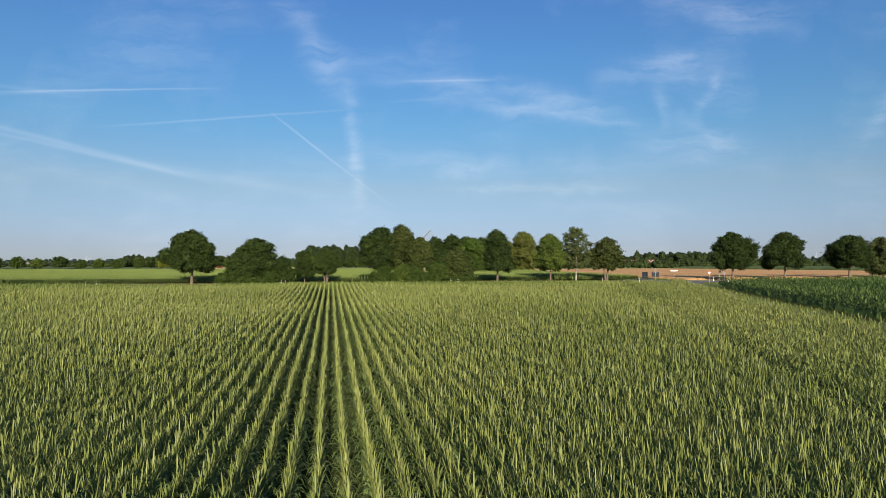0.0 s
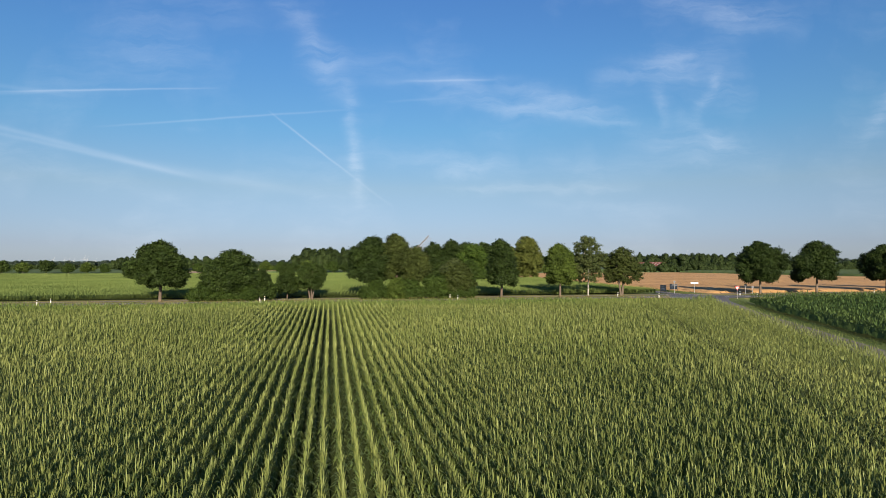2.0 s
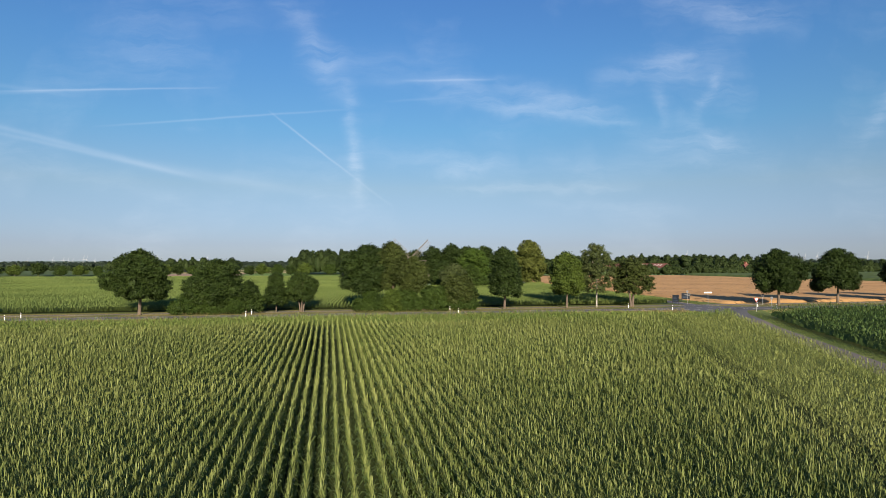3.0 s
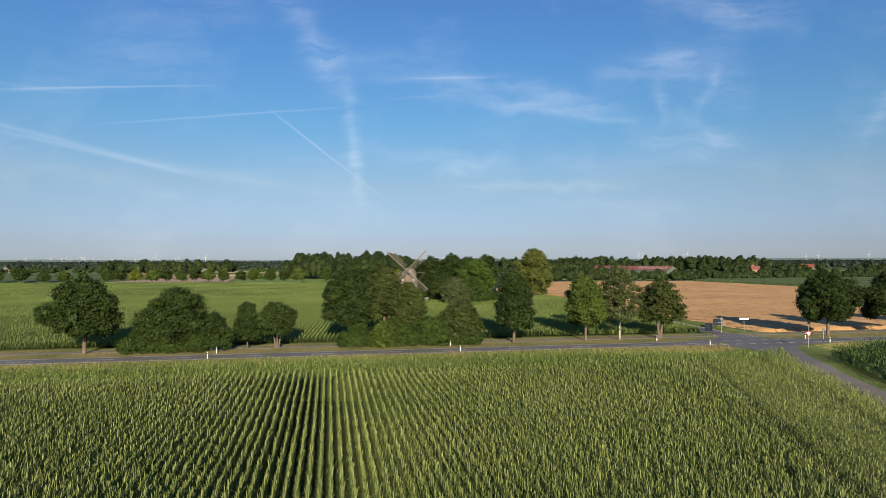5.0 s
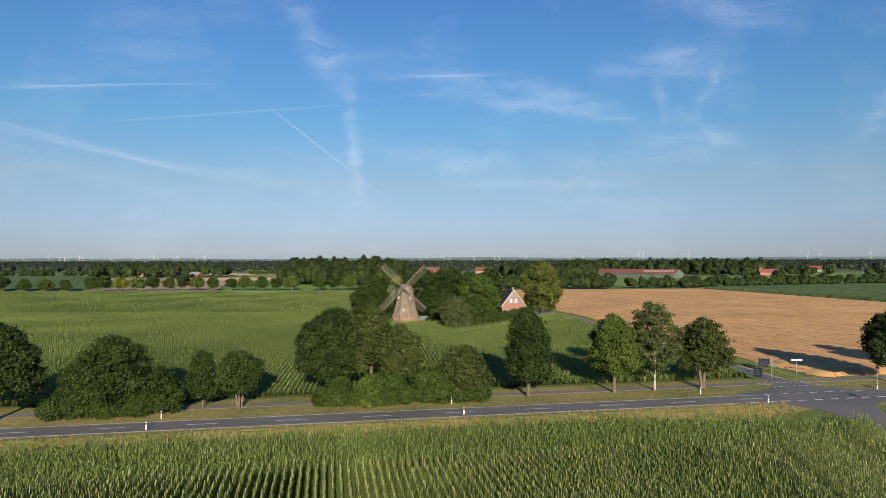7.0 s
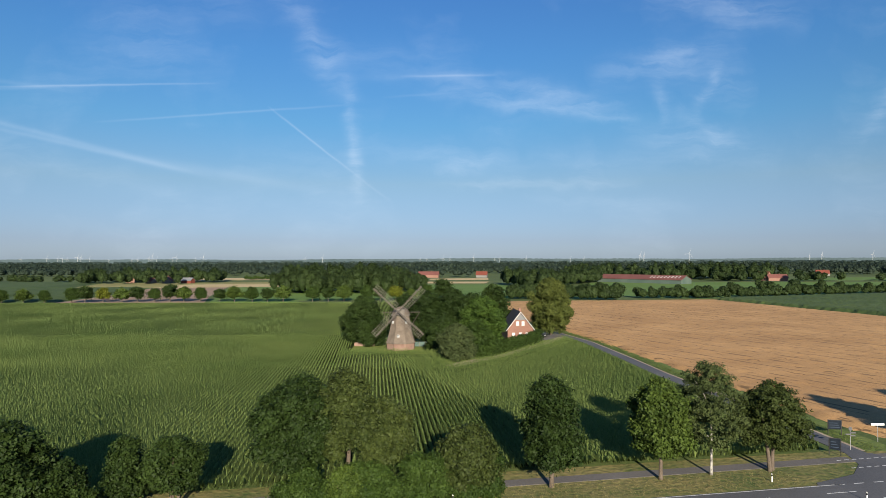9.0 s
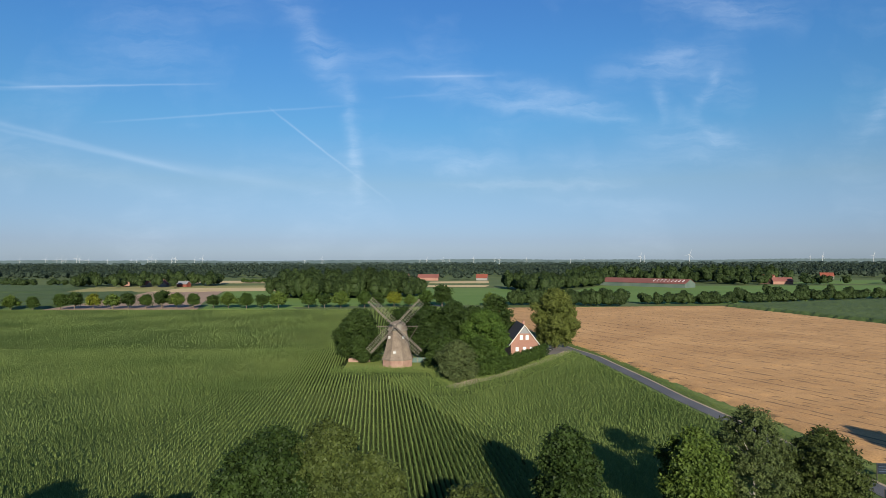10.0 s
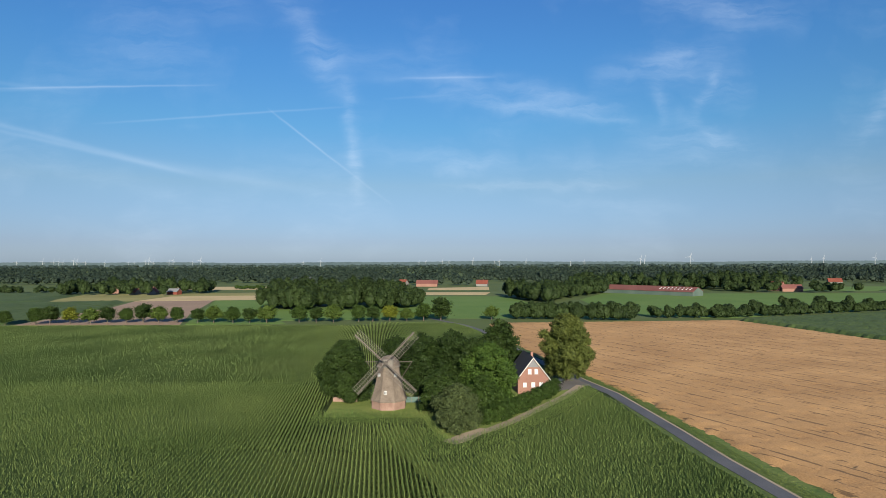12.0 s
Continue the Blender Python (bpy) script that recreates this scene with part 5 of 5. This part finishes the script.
# ---------- corn ----------
def corn_rows(x0, x1, y0, y1, spacing, lean, step, keep):
    """Plants along straight rows that run up the field, shifted sideways by lean metres a metre."""
    pts = []
    for u in np.arange(x0 - max(lean * y0, lean * y1), x1 - min(lean * y0, lean * y1), spacing):
        y = np.arange(y0, y1, step) + np.random.uniform(-0.3, 0.3, len(np.arange(y0, y1, step))) * step
        pts.append(np.c_[u + lean * y + np.random.normal(0, 0.035, len(y)), y])
    p = np.concatenate(pts)
    p = p[(p[:, 0] > x0) & (p[:, 0] < x1)]
    return p[keep(p[:, 0], p[:, 1])]


def corn_stand(name, p, leaves, segments, tall, reach, width, mat, label, category="corn field", span=(0.28, 0.86), rises=(0.14, 0.26), droops=(0.85, 1.5)):
    """Plants of arched leaf blades, which spring from the stalk within span: each blade is a strip that narrows to its tip."""
    n = len(p)
    base = np.c_[p, height(p[:, 0], p[:, 1])]
    h = tall * np.random.uniform(0.86, 1.1, n) * (1 + 0.10 * np.sin(p[:, 0] * 0.11 + 1) * np.sin(p[:, 1] * 0.09))
    spin = np.random.uniform(0, math.tau, n)
    V = []
    for k in range(leaves):
        q = k / max(leaves - 1, 1)
        a = spin + k * 2.6 + np.random.normal(0, 0.5, n)
        z0 = h * (span[0] + (span[1] - span[0]) * q)
        rise = h * np.random.uniform(*rises, n)
        r = reach * np.random.uniform(0.65, 1.2, n) * (1.15 - 0.5 * q)
        w = width * np.random.uniform(0.8, 1.2, n)
        way, side = np.c_[np.cos(a), np.sin(a)], np.c_[-np.sin(a), np.cos(a)]
        droop = np.random.uniform(*droops, n) * (1.15 - 0.35 * q)
        rings = []
        for i in range(segments + 1):
            s = i / segments
            wid = w * max(0.06, 0.7 + 1.0 * s - 1.66 * s * s)
            c = way * (r * s ** 0.85)[:, None]
            z = z0 + rise * (2.3 * s - 1.75 * droop * s * s)
            for sg in ((-0.5, 0.5) if i < segments else (0.0,)):
                rings.append(np.c_[base[:, :2] + c + side * (sg * wid)[:, None], base[:, 2] + z])
        V.append(np.stack(rings, 1))
    V = np.stack(V, 1).reshape(-1, 3)
    per = 2 * segments + 1
    start = np.arange(n * leaves) * per
    F = [np.c_[start + 2 * i, start + 2 * i + 1, start + 2 * i + 3] for i in range(segments - 1)] + [np.c_[start + 2 * i, start + 2 * i + 3, start + 2 * i + 2] for i in range(segments - 1)]
    F.append(np.c_[start + per - 3, start + per - 2, start + per - 1])
    return stuff(name, V, np.concatenate(F), mat, label, category, smooth=True)


def corn_ridges(name, x0, x1, y0, y1, spacing, lean, step, keep, half, tall, mat, label, lumps=0.26, low=0.30):
    """The leafy body of far rows: an uneven ridge for each row."""
    V, F, n = [], [], 0
    for u in np.arange(x0 - max(lean * y0, lean * y1), x1 - min(lean * y0, lean * y1), spacing):
        y = np.arange(y0, y1, step)
        x = u + lean * y
        ok = (x > x0) & (x < x1) & keep(x, y)
        m = len(y)
        z = height(x, y)
        y = y + np.random.uniform(-0.3, 0.3, m) * step
        w = half * np.random.uniform(0.75, 1.2, (2, m))
        wave = lumps * np.mod(np.arange(m), 2)
        V += [np.c_[x - w[0], y, z + tall * (wave + np.random.uniform(low - 0.6 * lumps, low + 0.6 * lumps, m))], np.c_[x + np.random.normal(0, half * 0.3, m), y, z + tall * (wave + np.random.uniform(0.96 - lumps, 1.10 - lumps, m))], np.c_[x + w[1], y, z + tall * (wave + np.random.uniform(low - 0.6 * lumps, low + 0.6 * lumps, m))]]
        i = np.arange(m - 1)[ok[1:] & ok[:-1]] + n
        F += [np.c_[i, i + 1, i + 1 + m, i + m], np.c_[i + m, i + 1 + m, i + 1 + 2 * m, i + 2 * m]]
        n += 3 * m
    v, f = np.concatenate(V), np.concatenate(F)
    used, back = np.unique(f, return_inverse=True)
    return stuff(name, v[used], back.reshape(-1, 4), mat, label, "corn field")


ROW, LEAN1 = 0.78, -0.185


def south_x(y):
    return 57.6 - (140 - y) * 0.192


def in_field(x, y):
    return (y < road_near(x) - 5.5 - np.clip((x - 25) * 0.25, 0, 8)) & (x < south_x(y) - 3.1)


def by_lane(x, y):
    """The headland along the lane, sown lengthways."""
    return x > south_x(y) - 19


def seen(x, y):
    return np.abs(x) < 6 + 0.74 * y


def main_rows(x, y):
    return in_field(x, y) & seen(x, y) & ~by_lane(x, y) & (y < road_near(x) - 17)


def thinned(p, share):
    return p[np.random.random(len(p)) < share]


def blend(p):
    """1 where plants are built with all their leaves, falling to 0 farther up the field."""
    return np.clip((46 - p[:, 1]) / 16, 0, 1)


UPPER = dict(span=(0.50, 0.76), rises=(0.17, 0.30), droops=(0.45, 1.05))
LOWER = dict(span=(0.22, 0.58), rises=(0.14, 0.24), droops=(1.1, 1.6))
near = corn_rows(-40, 34, 11, 46, ROW, LEAN1, 0.18, main_rows)
full = thinned(near, blend(near))
corn_stand("corn_field", full, 7, 3, 1.75, 0.27, 0.038, CORN, "upright yellow-green upper leaves of the corn rows", **UPPER)
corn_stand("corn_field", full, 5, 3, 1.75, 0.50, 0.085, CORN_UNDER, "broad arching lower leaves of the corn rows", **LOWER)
mid = corn_rows(-84, 60, 30, 100, ROW, LEAN1, 0.22, main_rows)
thin_mid = thinned(mid, (1 - blend(mid)) * np.clip((100 - mid[:, 1]) / 34, 0, 1))
corn_stand("corn_field", thin_mid, 6, 2, 1.75, 0.27, 0.048, CORN, "upright yellow-green upper leaves of the corn rows", **UPPER)
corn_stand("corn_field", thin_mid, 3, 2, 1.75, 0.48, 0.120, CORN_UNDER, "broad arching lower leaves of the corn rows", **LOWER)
rest = corn_rows(-105, 60, 64, 136, ROW, LEAN1, 0.28, main_rows)
rest = thinned(rest, np.clip((rest[:, 1] - 64) / 34, 0, 1))
corn_stand("corn_field", rest, 5, 2, 1.75, 0.28, 0.07, CORN, "upright yellow-green upper leaves of the corn rows", **UPPER)
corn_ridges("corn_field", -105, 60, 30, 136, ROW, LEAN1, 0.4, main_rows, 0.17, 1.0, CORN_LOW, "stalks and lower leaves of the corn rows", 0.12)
end = corn_rows(-115, 60, 92, 160, 0.42, 5.6, 0.13, lambda x, y: in_field(x, y) & (y >= road_near(x) - 17))
end = end[np.random.random(len(end)) < 0.36]
corn_stand("corn_field", end, 6, 2, 1.75, 0.36, 0.085, CORN_BAND, "light green headland of corn sown along the road")


def tracks(x, y):
    """Not in the wheel tracks of the headland."""
    d = south_x(y) - x
    return ~(((d > 8.4) & (d < 8.9)) | ((d > 10.8) & (d < 11.3)) | ((d > 17.7) & (d < 18.1)))


edge = corn_rows(0, 60, 8, 140, ROW, 0.192, 0.27, lambda x, y: in_field(x, y) & by_lane(x, y) & tracks(x, y) & seen(x, y) & (y < road_near(x) - 17))
corn_stand("corn_field", edge, 8, 2, 1.95, 0.36, 0.062, CORN, "headland of corn sown along the lane")
corn_stand("corn_field", edge[edge[:, 1] < 62], 3, 2, 1.75, 0.46, 0.11, CORN_UNDER, "broad arching lower leaves of the headland", **LOWER)
outer = corn_rows(-150, 50, -60, 92, ROW * 2, LEAN1, 2.0, lambda x, y: in_field(x, y) & (np.abs(x) >= 6 + 0.74 * y))
corn_stand("corn_field", outer, 4, 1, 1.75, 0.7, 0.5, CORN, "tall green corn in straight rows")
east = corn_rows(40, 170, 45, 175, ROW, LEAN1, 0.55, lambda x, y: (x > south_x(y) + 4.4) & (y < road_near(x) - 4 - np.clip((80 - x) * 0.6, 0, 10)) & (x < 50 + 0.55 * y))
corn_stand("corn_field", east, 4, 2, 2.3, 0.42, 0.13, CORN_EAST, "tall dark green corn beside the lane")
corn_ridges("corn_field", 40, 170, 45, 175, ROW, LEAN1, 0.8, lambda x, y: (x > south_x(y) + 4.6) & (y < road_near(x) - 4 - np.clip((80 - x) * 0.6, 0, 10)) & (x < 50 + 0.55 * y), 0.24, 1.35, CORN_EAST, "dense stalks and lower leaves of the dark corn", 0.1)


def side_x(y):
    return np.interp(y, [p[1] for p in SIDE], [p[0] for p in SIDE])


def beyond(x, y):
    yard = (x > -27.5) & (x < 12) & (y > 262) & (y < 312)
    bend = (x > 0) & (y > 240 + np.clip(x - 5, 0, 13) * 1.2 + np.clip(x - 18, 0, 99) * 1.6 + np.clip(3 - x, 0, 9) * 3) & (y < 330)
    return (y > 161.5 + 0.185 * x) & (x < side_x(y) - 4.6) & (y < 474 - 0.03 * x) & ~yard & ~bend


def headland(x, y):
    """The band that runs along the track and the lawn, sown lengthways."""
    return ((x > -2) & (y > 228.5 + np.clip(x - 5, 0, 13) * 1.2 + np.clip(x - 18, 0, 99) * 1.6)) | ((x > -28) & (x <= -2) & (y > 252)) & (y < 265)


def left_block(x, y):
    return beyond(x, y) & (x < -0.42 * (y - 221) - 2) & ~headland(x, y)


def right_block(x, y):
    return beyond(x, y) & (x >= -0.42 * (y - 221) - 2) & (y < 312) & ~headland(x, y)


def far_block(x, y):
    return beyond(x, y) & ((x > -40) | (y < 462)) & ((x < -2) | (y > 312)) & (y >= 300)


FIELD = 0.76


def in_view(x, y):
    return x > -0.74 * (y - 4) - 4


def tufts(keep, x0, y0, x1, y1, lean, step, mat, label, leaves=5, width=0.09):
    """The leafy tops of the rows farther off: short upright blades."""
    p = corn_rows(x0, x1, y0, y1, FIELD, lean, step, lambda x, y: keep(x, y) & in_view(x, y))
    corn_stand("corn_field", p, leaves, 1, 1.70, 0.23, width, mat, label, span=(0.5, 0.76), rises=(0.17, 0.30), droops=(0.5, 1.2))


corn_ridges("corn_field", -190, 60, 110, 235, FIELD, -0.11, 0.8, left_block, 0.18, 1.20, CORN_ROW, "wide field of corn in long rows", 0.08)
corn_ridges("corn_field", -230, 60, 235, 300, FIELD, -0.11, 1.0, left_block, 0.18, 1.20, CORN_ROW, "wide field of corn in long rows", 0.08)
tufts(left_block, -225, 110, 60, 300, -0.11, 0.42, CORN_FAR, "upper leaves of the long corn rows")
corn_ridges("corn_field", -60, 60, 160, 312, FIELD, -0.19, 0.5, right_block, 0.18, 1.20, CORN_DEEP, "field of corn in slanting rows below the house", 0.07)
tufts(right_block, -60, 160, 60, 312, -0.19, 0.36, CORN_FAR, "upper leaves of the slanting corn rows", 6, 0.10)
for keep_, lean_ in ((left_block, -0.11), (right_block, -0.19)):
    p_ = corn_rows(-75, 60, 155, 245, FIELD, lean_, 0.45, lambda x, y: keep_(x, y) & (np.abs(x) < 0.55 * (y - 100)) & (x < 8))
    corn_stand("corn_field", p_, 3, 2, 1.75, 0.40, 0.10, CORN_FAR, "broad arching leaves of the corn rows", **LOWER)
band = corn_rows(-30, 55, 222, 312, 0.6, 0.8, 0.4, lambda x, y: beyond(x, y) & headland(x, y) & (y < 312))
corn_stand("corn_field", band, 5, 2, 1.9, 0.38, 0.09, CORN_BAND, "light green band of corn along the track")
corn_ridges("corn_field", -330, 45, 300, 480, FIELD, -0.11, 2.6, far_block, 0.22, 1.30, CORN_ROW, "far end of the wide corn field", 0.08)
tufts(far_block, -330, 300, 45, 480, -0.11, 1.1, CORN_FAR, "upper leaves at the far end of the corn field", 4, 0.19)

# ---------- grass on the verges ----------
gx = np.random.uniform(-90, 50, 9000)
gy = road_near(gx) - np.random.uniform(1.6, 6.0, 9000)
corn_stand("tall_grass", np.c_[gx, gy], 3, 2, 0.62, 0.24, 0.07, DRY_GRASS, "tall dry grass along the edge of the road", "grass")
gx = np.random.uniform(-90, 120, 6000)
gy = road_mid(gx) + np.random.uniform(2.8, 8.2, 6000)
ok = (gx < 44) | (gx > 74)
corn_stand("tall_grass", np.c_[gx, gy][ok], 3, 2, 0.42, 0.2, 0.04, DRY_GRASS, "dry mown grass between road and cycle path", "grass")
gy = np.random.uniform(172, 350, 3600)
gx = np.interp(gy, [p[1] for p in SIDE], [p[0] for p in SIDE]) + np.random.uniform(2.3, 5.0, 3600)
corn_stand("tall_grass", np.c_[gx, gy], 3, 2, 0.5, 0.3, 0.10, GREEN_GRASS, "rough green grass along the lane", "grass")
gy = np.random.uniform(60, 146, 3000)
gx = south_x(gy) + np.random.choice([-1, 1], 3000) * np.random.uniform(2.3, 4.2, 3000)
corn_stand("tall_grass", np.c_[gx, gy], 3, 2, 0.4, 0.25, 0.07, GREEN_GRASS, "rough green grass beside the lane", "grass")
